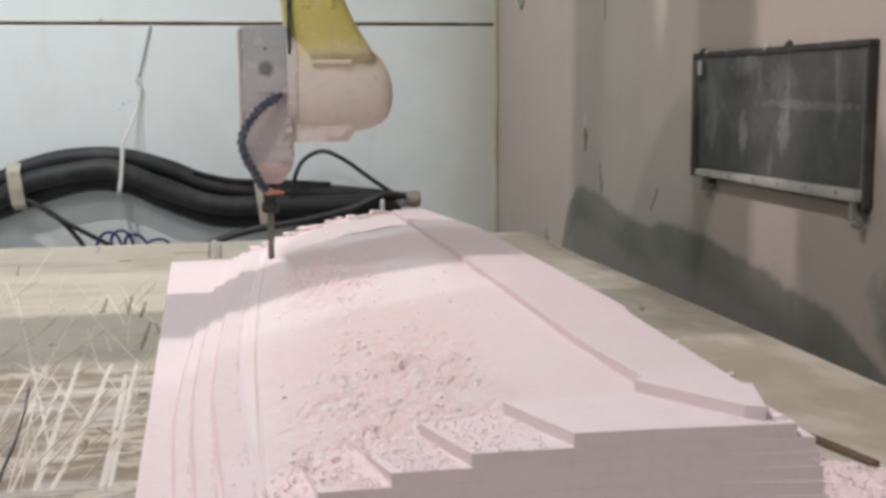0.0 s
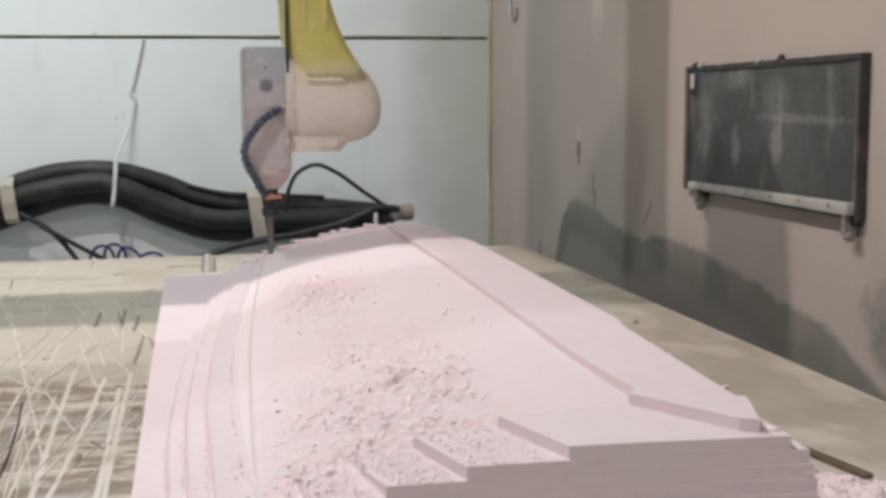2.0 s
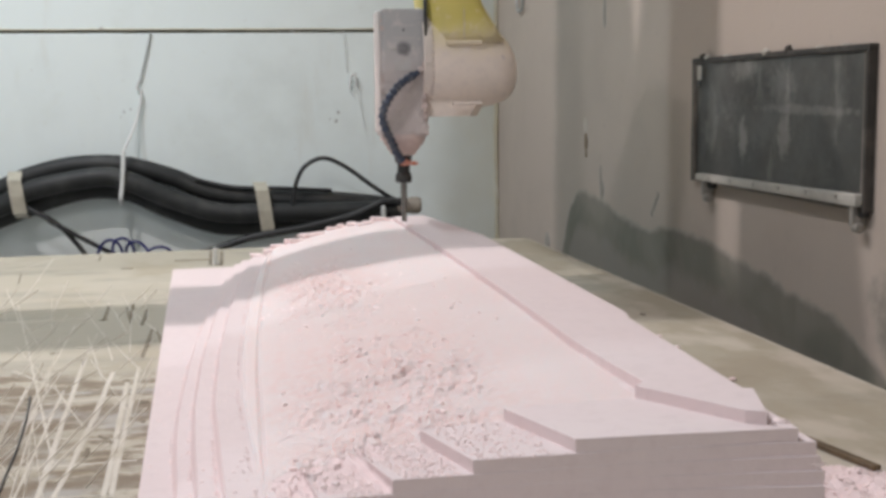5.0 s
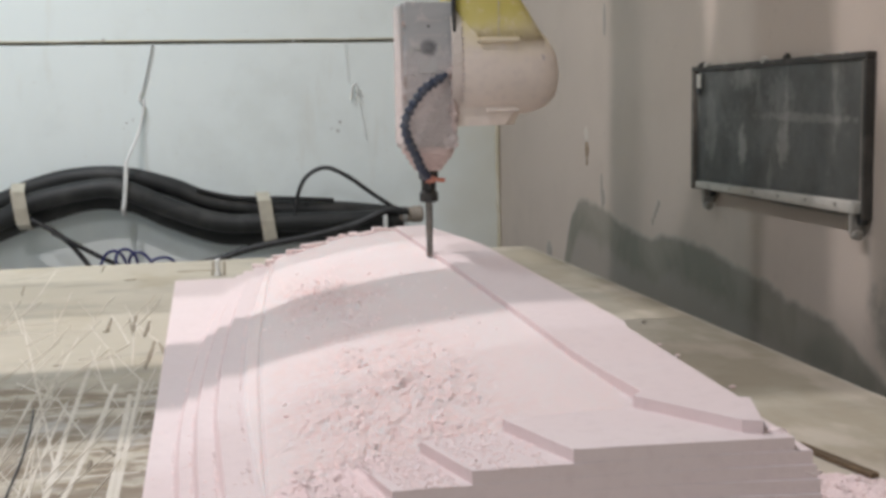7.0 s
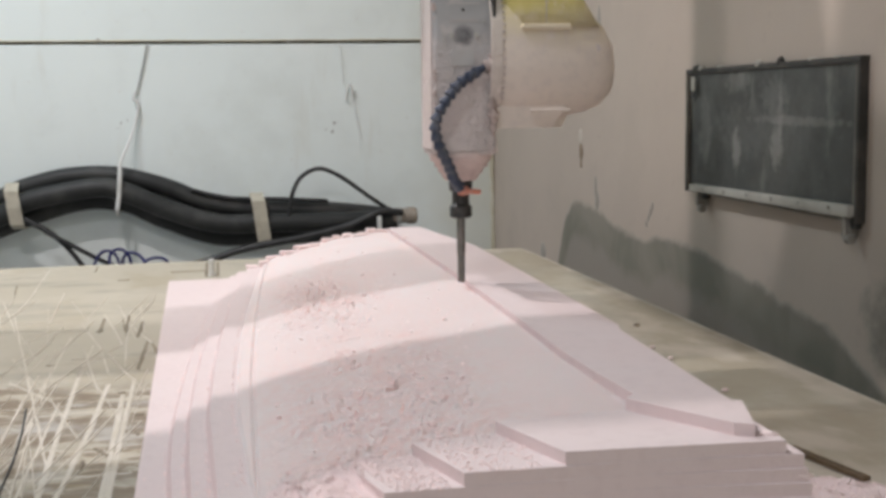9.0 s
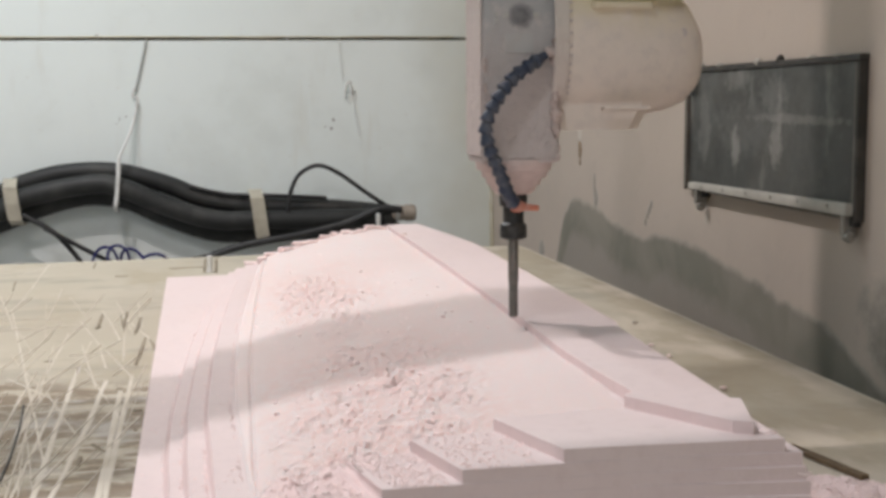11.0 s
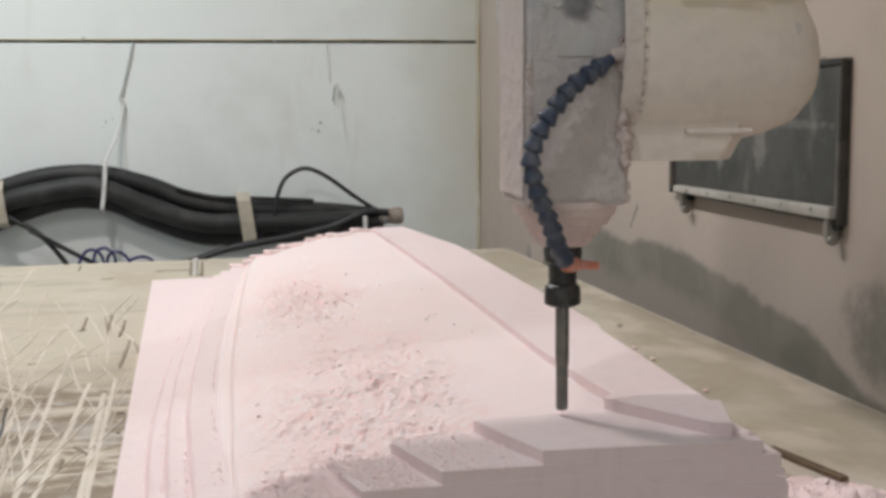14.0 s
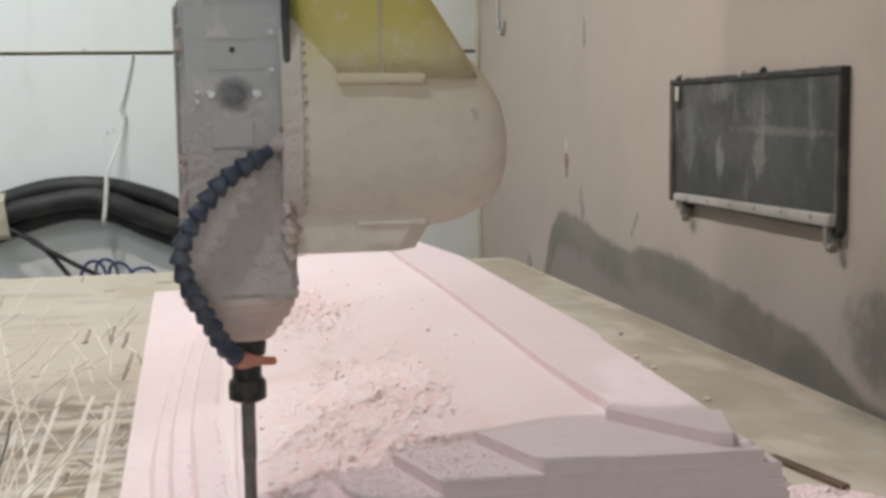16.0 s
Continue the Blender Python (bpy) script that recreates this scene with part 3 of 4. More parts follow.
def left_edge(x0, y):
    return x0 + 0.06 * max(0.0, y - 2.1) ** 1.5


def front_line(x):
    """The line along which the dome meets the uncut front steps."""
    u = max(0.0, 0.695 - x)
    return 1.697 - 0.02 * u - 0.24 * u * u


foam = empty("foam_block", pose(0, 0, 0))
tagged(foam, "pink foam block milled in stepped layers, on the worktable", "foam block")
RIGHT = [0.80, 0.845, 0.868, 0.871, 0.874, 0.872, 0.877, 0.875, 0.879]
BACK = [4.06, 4.16, 4.15, 4.15, 4.12, 4.09, 4.06, 4.07, 4.10]
EDGE = {6: 0.115, 7: 0.079, 8: 0.050}
rng = random.Random(3)


def rag(points, amount):
    return [(x + rng.uniform(-amount, amount), y + rng.uniform(-amount, amount)) for x, y in points]


def layer(k):
    """The plan outline of layer k: front teeth, right side, ragged back, dome side."""
    if k == 0:
        return [(0.695, 1.699), (0.788, 1.536), (0.812, 1.522), (0.850, 1.645), (0.836, 1.650), (0.864, 2.195), (0.878, 2.25), (0.896, 3.5), (0.834, 4.06), (0.732, 4.05), (0.731, 3.63), (0.728, 3.1), (0.718, 2.5), (0.712, 2.29), (0.705, 2.03), (0.707, 1.89), (0.715, 1.72)]
    tip = {1: (0.499, 1.685, 0.550), 2: (0.378, 1.669, 0.417), 3: (0.287, 1.646, 0.315), 4: (0.216, 1.625, 0.224), 5: (0.166, 1.612, 0.170)}
    if k in tip:
        tx, ty, cx = tip[k]
    else:
        tx, ty, cx = EDGE[k], 1.62, EDGE[k] + 0.006
    # the front is cut flush; only towards the right corner do the lower sheets stand proud
    flush = 1.518 - 0.0003 * k
    line = [(tx, ty), (cx, flush), (0.64, flush - 0.004), (RIGHT[k] - 0.03, 1.507 - 0.0055 * k), (RIGHT[k], 1.505 - 0.006 * k)]
    right = [(RIGHT[k] + 0.02 * (y - 1.5), y) for y in (2.1, 2.8, 3.5)] + [(RIGHT[k] + 0.03, BACK[k] - 0.1)]
    end = RIGHT[k] + 0.02
    if k <= 5:
        reach = contour(LV[k], 4.12) - 0.004
        back = [(reach + (end - reach) * s, BACK[k] + 0.012 * s) for s in (0.9, 0.7, 0.5, 0.35, 0.2, 0.1, 0.0)]
        ys = [1.85 + 0.15 * j for j in range(15)]
        inner = [(contour(LV[k], y) + 0.006, y) for y in reversed(ys)]
        c = contour(LV[k], 1.72)
        join = [(c + 0.006, front_line(c) + 0.03), (c, front_line(c) + 0.006)]
        return line + right + rag(back, 0.010) + [(reach + 0.004, 4.03)] + inner + join
    ends = left_edge(EDGE[k], BACK[k])
    back = [(ends + (end - ends) * s, BACK[k] + 0.012 * s) for s in (0.9, 0.6, 0.3, 0.12, 0.0)]
    side = [(left_edge(EDGE[k], y), y) for y in [BACK[k] - 0.10 * j for j in range(1, int((BACK[k] - 1.7) / 0.10))]]
    return line + right + rag(back, 0.008) + rag(side, 0.0012)


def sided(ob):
    """Upright faces get a pinker foam: warm bounce light put into the colour."""
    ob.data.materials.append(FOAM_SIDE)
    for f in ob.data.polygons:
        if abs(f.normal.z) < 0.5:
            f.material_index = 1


for k in range(9):
    low = LV[k + 1] if k < 8 else BASE
    slab = prism(layer(k), low - (0.0 if k else 0.004), LV[k], 0.0007)
    if k >= 6:
        # the side ledges slope outwards to their foot
        for v in slab.verts:
            if v.co.z < low + 0.002 and v.co.y > 1.63 and v.co.x < left_edge(EDGE[k], v.co.y) + 0.006:
                v.co.x -= 0.008
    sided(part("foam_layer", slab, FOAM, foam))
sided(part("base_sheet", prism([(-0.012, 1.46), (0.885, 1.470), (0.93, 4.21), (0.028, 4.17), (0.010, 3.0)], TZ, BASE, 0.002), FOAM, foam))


def drift(x, y):
    """How thickly crumbs lie: a drift along the middle and a heap further back."""
    mid = math.exp(-(abs(x - 0.345 - 0.17 * (y - 1.74)) / 0.15) ** 5) * math.exp(-((y - 1.80) / 0.46) ** 2)
    far = 1.3 * math.exp(-((x - 0.385) / 0.085) ** 2) * math.exp(-((y - 2.98) / 0.30) ** 2)
    thin = 0.22 * math.exp(-((x - 0.42) / 0.16) ** 2) * math.exp(-((y - 2.7) / 0.7) ** 2)
    patch = 0.75 + 0.8 * noise.noise(Vector((x * 13, y * 8, 2)))
    return min(1.0, (mid + far + thin) * max(0.15, patch) * 1.3)


HEAP = 0.0155


def clods(x, y):
    """Uneven surface of the drift: pits and clods about a centimetre wide."""
    x += 0.014 * noise.noise(Vector((x * 24, y * 20, 7)))
    y += 0.020 * noise.noise(Vector((x * 20, y * 24, 13)))
    a = noise.noise(Vector((x * 64, y * 50, 3))) * (0.7 + 0.9 * noise.noise(Vector((x * 17, y * 13, 21))))
    b = noise.noise(Vector((x * 130, y * 100, 9)))
    return 0.35 + 0.8 * a - 0.6 * abs(b)


def dome():
    bm = bmesh.new()
    nx, ny = 210, 560
    grid = []
    for j in range(ny + 1):
        v = j / ny
        row = []
        for i in range(nx + 1):
            u = (i / nx) ** 1.3
            y = 1.64 + v ** 1.35 * (4.08 - 1.64)
            x_left = left_edge(0.165, y) + 0.002
            x = x_left + u * (0.735 - x_left)
            lift = front_line(x) - 1.64
            y += lift * (1 - v)
            z = surf(x, y)
            # a scored line along the far side
            d = x - (0.168 + 0.045 * (y - 1.7) + 0.028 * max(0.0, y - 2.3) ** 1.5)
            z -= 0.0052 * math.exp(-(d / 0.0033) ** 2)
            z += 0.0012 * noise.noise(Vector((x * 9, y * 9, 0))) + HEAP * drift(x, y) * clods(x, y)
            row.append(bm.verts.new((x, y, z)))
        grid.append(row)
    for j in range(ny):
        for i in range(nx):
            bm.faces.new((grid[j][i], grid[j][i + 1], grid[j + 1][i + 1], grid[j + 1][i]))
    rim = grid[0] + [r[-1] for r in grid[1:]] + grid[-1][-2::-1] + [r[0] for r in grid[-2:0:-1]]
    low = [bm.verts.new((v.co.x, v.co.y, min(v.co.z - 0.01, LV[6] - 0.004))) for v in rim]
    for v in low[-(ny - 1):]:
        v.co.x -= 0.009
    for a in range(len(rim)):
        b = (a + 1) % len(rim)
        bm.faces.new((rim[a], rim[b], low[b], low[a]))
    ob = part("milled_surface", bm, FOAM_TOP, foam, "smooth domed surface with loose crumbs")
    for f in ob.data.polygons:
        f.use_smooth = abs(f.normal.z) > 0.5
    return ob


dome()

# torn bits left along the edges
for k, (x, y, z, r) in enumerate([(0.835, 1.53, 1.0605, 0.010), (0.868, 1.492, 1.012, 0.008), (0.735, 3.76, 1.0785, 0.008), (0.69, 4.12, 1.062, 0.016), (0.60, 4.13, 1.045, 0.014), (0.44, 4.1, 1.02, 0.012), (0.71, 1.513, 1.058, 0.004), (0.53, 4.12, 1.03, 0.012), (0.36, 4.06, 0.99, 0.012)]):
    bm = bmesh.new()
    bmesh.ops.create_icosphere(bm, subdivisions=2, radius=1)
    for v in bm.verts:
        v.co = Vector((v.co.x * 1.5, v.co.y, v.co.z * 0.55)) * r * (0.75 + 0.9 * abs(noise.noise(v.co * 2.3 + Vector((k * 4, 0, 0))))) + Vector((x, y, z))
    part("torn_bit", bm, CRUMB, foam)
rng = random.Random(31)
for k in range(14):
    x = 0.30 + 0.42 * k / 13 + rng.uniform(-0.01, 0.01)
    y = rng.uniform(4.02, 4.09)
    w, h = rng.uniform(0.012, 0.026), rng.uniform(0.006, 0.011)
    bm = box((-w, -0.018, -0.012), (w, 0.018, h), 0.002, 1)
    for v in bm.verts:
        v.co = v.co * (1 + 0.35 * noise.noise(v.co * 60 + Vector((k * 4, 0, 0)))) + Vector((x, y, surf(x, y)))
    part("torn_bit", bm, CRUMB, foam)


def crumbs(name, count, place, size, seed):
    """Loose foam crumbs, joined."""
    rng = random.Random(seed)
    shapes = []
    for s in range(12):
        bm = bmesh.new()
        bmesh.ops.create_icosphere(bm, subdivisions=1, radius=1)
        pts = [v.co * rng.uniform(0.55, 1.25) for v in bm.verts]
        bm.verts.index_update()
        shapes.append((pts, [[v.index for v in f.verts] for f in bm.faces]))
        bm.free()
    verts, faces = [], []
    made = 0
    while made < count:
        got = place(rng)
        if got is None:
            continue
        made += 1
        x, y, z = got
        pts, fs = rng.choice(shapes)
        r = size(rng)
        turn = Euler((rng.uniform(0, 6), rng.uniform(0, 6), rng.uniform(0, 6))).to_matrix()
        n0 = len(verts)
        for p in pts:
            q = turn @ Vector((p.x * r * 1.4, p.y * r, p.z * r * 0.6))
            verts.append((x + q.x, y + q.y, z + q.z * 0.6 + 0.05 * r))
        faces += [[n0 + i for i in f] for f in fs]
    me = bpy.data.meshes.new(name)
    me.from_pydata(verts, [], faces)
    me.materials.append(CRUMB)
    for f in me.polygons:
        f.use_smooth = True
    ob = new(name, me)
    return ob


def on_dome(rng):
    y = rng.uniform(1.65, 4.0)
    x = rng.uniform(0.17, 0.69)
    if x < left_edge(0.175, y) or y < front_line(x) + 0.004:
        return None
    if rng.random() > drift(x, y) + 0.004:
        return None
    return x, y, surf(x, y) + HEAP * drift(x, y) * clods(x, y) - 0.0004


def on_steps(rng):
    k = rng.choice((2, 3, 3, 4, 4))
    x0, x1 = {2: (0.385, 0.52), 3: (0.29, 0.40), 4: (0.22, 0.305)}[k]
    x, y = rng.uniform(x0, x1), rng.uniform(1.515, 1.68)
    if y > front_line(x) or y < 1.67 - 4.0 * (x - x0) or y > 1.70 - 3.2 * (x - x1 + 0.02) * (k < 4):
        return None
    return x, y, LV[k]


def on_ledges(rng):
    k = rng.choice((6, 7, 8, 9))
    x0, z = {6: (0.118, LV[6]), 7: (0.082, LV[7]), 8: (0.053, LV[8]), 9: (0.0, BASE)}[k]
    y = 1.62 + 2.2 * rng.random() ** 2.3
    if rng.random() < 0.7:
        # gathered at the foot of the next ledge up
        foot = {6: 0.163, 7: 0.115, 8: 0.079, 9: 0.050}[k]
        x = left_edge(foot, y) - 0.008 - abs(rng.gauss(0, 0.0022))
        if noise.noise(Vector((k * 3, y * 9, 4))) < -0.2:
            return None
        return x, y, z
    x = left_edge(x0, y) + rng.uniform(0, 0.035)
    if noise.noise(Vector((x * 30, y * 6, 17))) < 0.0 or rng.random() < (y - 1.65) / 1.6:
        return None
    return x, y, z


TEETH = [(LV[k], *tip) for k, tip in ((1, (0.499, 1.685, 0.550)), (2, (0.378, 1.669, 0.417)), (3, (0.287, 1.646, 0.315)), (4, (0.216, 1.625, 0.224)), (5, (0.166, 1.612, 0.170)))]


def tread(x, y):
    """Height of the stepped front under a point."""
    for z, tx, ty, cx in TEETH:
        if x > cx + (tx - cx) * min(1.0, max(0.0, (y - 1.518) / (ty - 1.518))):
            return z
    return LV[6]


def spill(x, y):
    """How thickly shavings bury the lowest front steps."""
    thick = math.exp(-((x - 0.235 - 0.25 * (y - 1.60)) / 0.085) ** 4) * min(1.0, max(0.0, (y - 1.520) / 0.03)) * min(1.0, max(0.0, (1.75 - y) / 0.05))
    return thick * (0.55 + 0.9 * clods(x, y) + 0.5 * noise.noise(Vector((x * 24, y * 18, 31))))


def spilled_heap():
    bm = bmesh.new()
    nx, ny = 110, 90
    grid = []
    for j in range(ny + 1):
        row = []
        for i in range(nx + 1):
            x, y = 0.172 + 0.20 * i / nx, 1.519 + 0.235 * j / ny
            ground = surf(x, y) if y > front_line(x) else 0.5 * tread(x, y) + 0.25 * (tread(x - 0.012, y) + tread(x + 0.012, y))
            row.append(bm.verts.new((x, y, ground - 0.004 + 0.011 * max(0.0, spill(x, y)))))
        grid.append(row)
    for j in range(ny):
        for i in range(nx):
            bm.faces.new((grid[j][i], grid[j][i + 1], grid[j + 1][i + 1], grid[j + 1][i]))
    ob = part("spilled_shavings", bm, FOAM_SIDE, smooth=True)
    tagged(ob, "coarse pink shavings spilled over the lowest foam steps", "foam shavings", kind="stuff")


spilled_heap()


def on_spill(rng):
    x, y = rng.uniform(0.175, 0.36), rng.uniform(1.52, 1.74)
    h = spill(x, y)
    if h < 0.25 + 0.3 * rng.random():
        return None
    return x, y, (surf(x, y) if y > front_line(x) else tread(x, y)) - 0.004 + 0.011 * h


def mound(x, y):
    """Height of the heap of shavings beside the block."""
    r = math.hypot((x - 1.08) / 0.9, y - 1.74) / 0.165
    swell = 0.6 + 0.7 * noise.noise(Vector((x * 22, y * 22, 5)))
    return TZ - 0.004 + 0.036 * max(0.0, 1 - r * r) * swell + 0.006 * noise.noise(Vector((x * 90, y * 90, 1)))


def shavings_heap():
    bm = bmesh.new()
    n = 90
    grid = [[bm.verts.new((0.92 + 0.32 * i / n, 1.56 + 0.36 * j / n, 0)) for i in range(n + 1)] for j in range(n + 1)]
    for row in grid:
        for v in row:
            v.co.z = mound(v.co.x, v.co.y)
    for j in range(n):
        for i in range(n):
            bm.faces.new((grid[j][i], grid[j][i + 1], grid[j + 1][i + 1], grid[j + 1][i]))
    for f in [f for f in bm.faces if max(v.co.z for v in f.verts) < TZ - 0.003]:
        bm.faces.remove(f)
    ob = part("shavings_heap", bm, FOAM_SIDE, smooth=True)
    tagged(ob, "low heap of pink foam shavings on the tabletop", "foam shavings", kind="stuff")


shavings_heap()


def by_corner(rng):
    a, r = rng.uniform(0, 6.28), rng.random() ** 0.7 * 0.16
    x, y = 1.08 + r * math.cos(a) * 0.9, 1.74 + r * math.sin(a)
    return x, y, mound(x, y) - 0.001


chips = crumbs("foam_crumbs", 1500, on_dome, lambda r: 0.0010 + 0.0050 * r.random() ** 4, 21)
tagged(chips, "loose pink foam crumbs strewn over the milled dome", "foam crumbs", kind="stuff")
chips = crumbs("foam_crumbs", 3600, on_steps, lambda r: 0.0008 + 0.0034 * r.random() ** 4, 22)
tagged(chips, "pink foam crumbs heaped on the stepped front layers", "foam crumbs", kind="stuff")
chips = crumbs("foam_crumbs", 700, on_spill, lambda r: 0.0010 + 0.004 * r.random() ** 3, 25)
tagged(chips, "coarse pink foam crumbs on the spilled shavings", "foam crumbs", kind="stuff")
chips = crumbs("foam_crumbs", 3000, on_ledges, lambda r: 0.0006 + 0.0034 * r.random() ** 4, 23)
tagged(chips, "fine pink foam crumbs on the narrow side ledges", "foam crumbs", kind="stuff")
chips = crumbs("foam_crumbs", 1600, by_corner, lambda r: 0.0015 + 0.005 * r.random() ** 3, 24)
tagged(chips, "pink foam crumbs on the heap of shavings", "foam crumbs", kind="stuff")
for k, (x, y) in enumerate([(1.285, 3.25), (1.222, 2.957), (1.212, 2.82), (1.19, 2.86), (1.206, 2.49)]):
    bm = bmesh.new()
    bmesh.ops.create_icosphere(bm, subdivisions=2, radius=0.006)
    for v in bm.verts:
        v.co = Vector((v.co.x * 1.4, v.co.y, v.co.z * 0.6)) * (1 + 0.5 * noise.noise(v.co * 80 + Vector((k, 0, 0)))) + Vector((x, y, TZ + 0.006))
    bit = part("foam_scrap", bm, CRUMB if k else BROWN)
    tagged(bit, "small scrap of torn foam on the tabletop" if k else "small dark scrap on the tabletop", "scrap")


# ---------------------------------------------------------------- hoses and cables along the panelled wall
def lifted(pairs, y):
    return [(x, y, z) for x, z in pairs]


HOSES = [([(-1.5, 0.74), (-1.15, 0.85), (-0.89, 0.96), (-0.75, 1.02), (-0.53, 1.07), (-0.27, 1.07), (-0.01, 1.0), (0.21, 0.91), (0.51, 0.86), (0.9, 0.84), (1.12, 0.815), (1.22, 0.80)], 7.25, 0.052),
         ([(-1.5, 0.64), (-1.15, 0.76), (-0.89, 0.87), (-0.74, 0.95), (-0.41, 1.01), (-0.24, 0.99), (-0.02, 0.89), (0.25, 0.8), (0.51, 0.79), (0.9, 0.785), (1.12, 0.785), (1.24, 0.79)], 7.15, 0.056),
         ([(-1.5, 0.55), (-0.9, 0.80), (-0.5, 0.93), (-0.24, 0.92), (-0.02, 0.82), (0.25, 0.72), (0.51, 0.71), (0.9, 0.72), (1.1, 0.76), (1.22, 0.78)], 7.25, 0.055)]
for pairs, y, r in HOSES:
    h = part("ribbed_hose", tube(lifted(pairs, y), r, 18, 26, ribs=0.0022), HOSE, smooth=True)
    tagged(h, "thick black ribbed extraction hose hung along the wall", "hose", group="hoses along the wall")
    end = Vector((pairs[-1][0], y, pairs[-1][1]))
    way = (end - Vector((pairs[-2][0], y, pairs[-2][1]))).normalized()
    part("end_cuff", tube([end - way * 0.03, end, end + way * 0.035], r + 0.004, 18, 3), BLACKSTEEL, h, "dark clamped end cuff")


def thin(name, pairs, y, r, label, mat=None, group=""):
    ob = part(name, tube(lifted(pairs, y), r, 8, 8), mat or CABLE, smooth=True)
    return tagged(ob, label, "cable", group=group)


thin("looped_cable", [(0.655, 0.74), (0.665, 0.86), (0.69, 0.97), (0.74, 1.05), (0.84, 1.09), (0.96, 1.04), (1.11, 0.93), (1.27, 0.82)], 7.12, 0.012, "black cable arching in a loop over the hoses")
thin("thin_cable", [(0.13, 0.985), (0.21, 0.96), (0.36, 0.93), (0.59, 0.92), (0.89, 0.90)], 7.2, 0.012, "thin black cable running above the hoses")
thin("thin_cable", [(-0.76, 0.86), (-0.60, 0.76), (-0.47, 0.6), (-0.43, 0.5)], 7.10, 0.014, "black cable hanging down behind the table")
thin("thin_cable", [(-0.65, 0.79), (-0.60, 0.76), (-0.38, 0.63), (-0.28, 0.58)], 7.08, 0.013, "black cable hanging down behind the table")
thin("thick_cable", [(0.12, 0.58), (0.22, 0.60), (0.42, 0.66), (0.73, 0.71), (1.0, 0.77), (1.17, 0.84), (1.3, 0.83)], 7.08, 0.02, "thick black cable rising along the hoses")

# blue coiled air hose
coil = [(-0.47, 7.0, 0.53), (-0.44, 7.0, 0.56)]
for k in range(52):
    a = k / 52 * 2 * math.pi * 3.6
    r = 0.085 + 0.018 * math.sin(1.7 * a + 0.6)
    coil.append((-0.37 + 0.0062 * k + r * math.cos(a), 7.0 + 0.03 * math.sin(a * 0.5), 0.575 + 0.02 * math.sin(0.9 * a) + r * math.sin(a)))
coil += [(0.02, 7.0, 0.60), (0.08, 7.0, 0.57), (0.12, 7.0, 0.50)]
ob = part("coiled_air_hose", tube(coil, 0.0085, 8, 4), BLUE_COIL, smooth=True)
tagged(ob, "dark blue coiled air hose behind the table", "air hose")


def band(x, z0, z1, y, w, tilt, name, mat, label):
    """A flat strap wrapped round the bundle."""
    bm = bmesh.new()
    pts = [(y - 0.075, z1 - 0.03), (y - 0.082, (z0 + z1) / 2), (y - 0.07, z0 + 0.03), (y + 0.03, z0 - 0.005), (y + 0.13, z0 + 0.03), (y + 0.13, z1 - 0.03), (y + 0.03, z1 + 0.01)]
    rows = []
    for s, out in ((-1, 0), (-1, 0.004), (1, 0.004), (1, 0)):
        rows.append([bm.verts.new((x + s * w / 2 + tilt * (z - z0), py - out, z)) for py, z in pts])
    for a, b in zip(rows, rows[1:] + rows[:1]):
        for j in range(len(pts)):
            i = (j + 1) % len(pts)
            bm.faces.new((a[j], a[i], b[i], b[j]))
    return tagged(part(name, bm, mat), label, "tape")


band(-0.79, 0.80, 1.04, 7.16, 0.072, -0.12, "tape_wrap", TAPE, "beige tape wrapped round the black hoses")
band(0.525, 0.66, 0.95, 7.16, 0.075, -0.13, "tape_wrap", TAPE, "beige tape wrapped round the black hoses")
ob = part("hose_strap", tube([(-0.245, 7.1, 1.15), (-0.25, 7.08, 1.05), (-0.26, 7.07, 0.95), (-0.27, 7.08, 0.885), (-0.27, 7.2, 0.86)], 0.012, 8, 6), TIE)
tagged(ob, "white nylon strap holding the hoses to the wall", "strap")
hang = empty("hanging_wire", pose(-0.08, WY - 0.02, SEAM))
tagged(hang, "pale wire and white hook hanging from the panel joint", "wire", group="hanging wires")
for name, pts, r, mat in (("wire", [(0, 0, 0), (-0.03, 0, -0.13), (-0.07, 0, -0.285)], 0.005, WIRE), ("hook", [(-0.075, -0.01, -0.27), (-0.085, -0.012, -0.31), (-0.062, -0.012, -0.33), (-0.068, -0.012, -0.40)], 0.008, TIE), ("strap", [(-0.068, -0.01, -0.39), (-0.10, -0.05, -0.50), (-0.165, -0.22, -0.65)], 0.008, TIE)):
    part(name, tube(pts, r, 8, 5), mat, hang)
hang = empty("hanging_wire", pose(0.99, WY - 0.02, SEAM))
tagged(hang, "thin grey wire with a small hook against the wall", "wire", group="hanging wires")
for name, pts, r, mat in (("wire", [(0, 0, 0), (0.01, 0, -0.12), (0.02, 0, -0.24)], 0.0022, TIE), ("hook", [(0.03, -0.005, -0.33), (0.04, -0.008, -0.26), (0.06, -0.01, -0.245), (0.07, -0.008, -0.30)], 0.0065, TIE), ("wire", [(0.065, 0, -0.28), (0.09, 0, -0.42), (0.11, 0, -0.56)], 0.0022, TIE)):
    part(name, tube(pts, r, 8, 5), mat, hang)
conn = empty("hose_coupling", pose(1.30, 7.12, 0.81))
tagged(conn, "brown pipe coupling at the end of the hoses", "coupling")
part("sleeve", lathe([(0.036, -0.05), (0.043, -0.04), (0.043, 0.03), (0.048, 0.035), (0.048, 0.075), (0.040, 0.088)], 20, "x"), BROWN, conn)
part("clamp", lathe([(0.045, -0.03), (0.049, -0.028), (0.049, -0.008), (0.045, -0.006)], 20, "x"), WIRE, conn)
ob = part("white_peg", box((1.148, 7.02, 0.70), (1.172, 7.045, 0.82), 0.006), TIE)
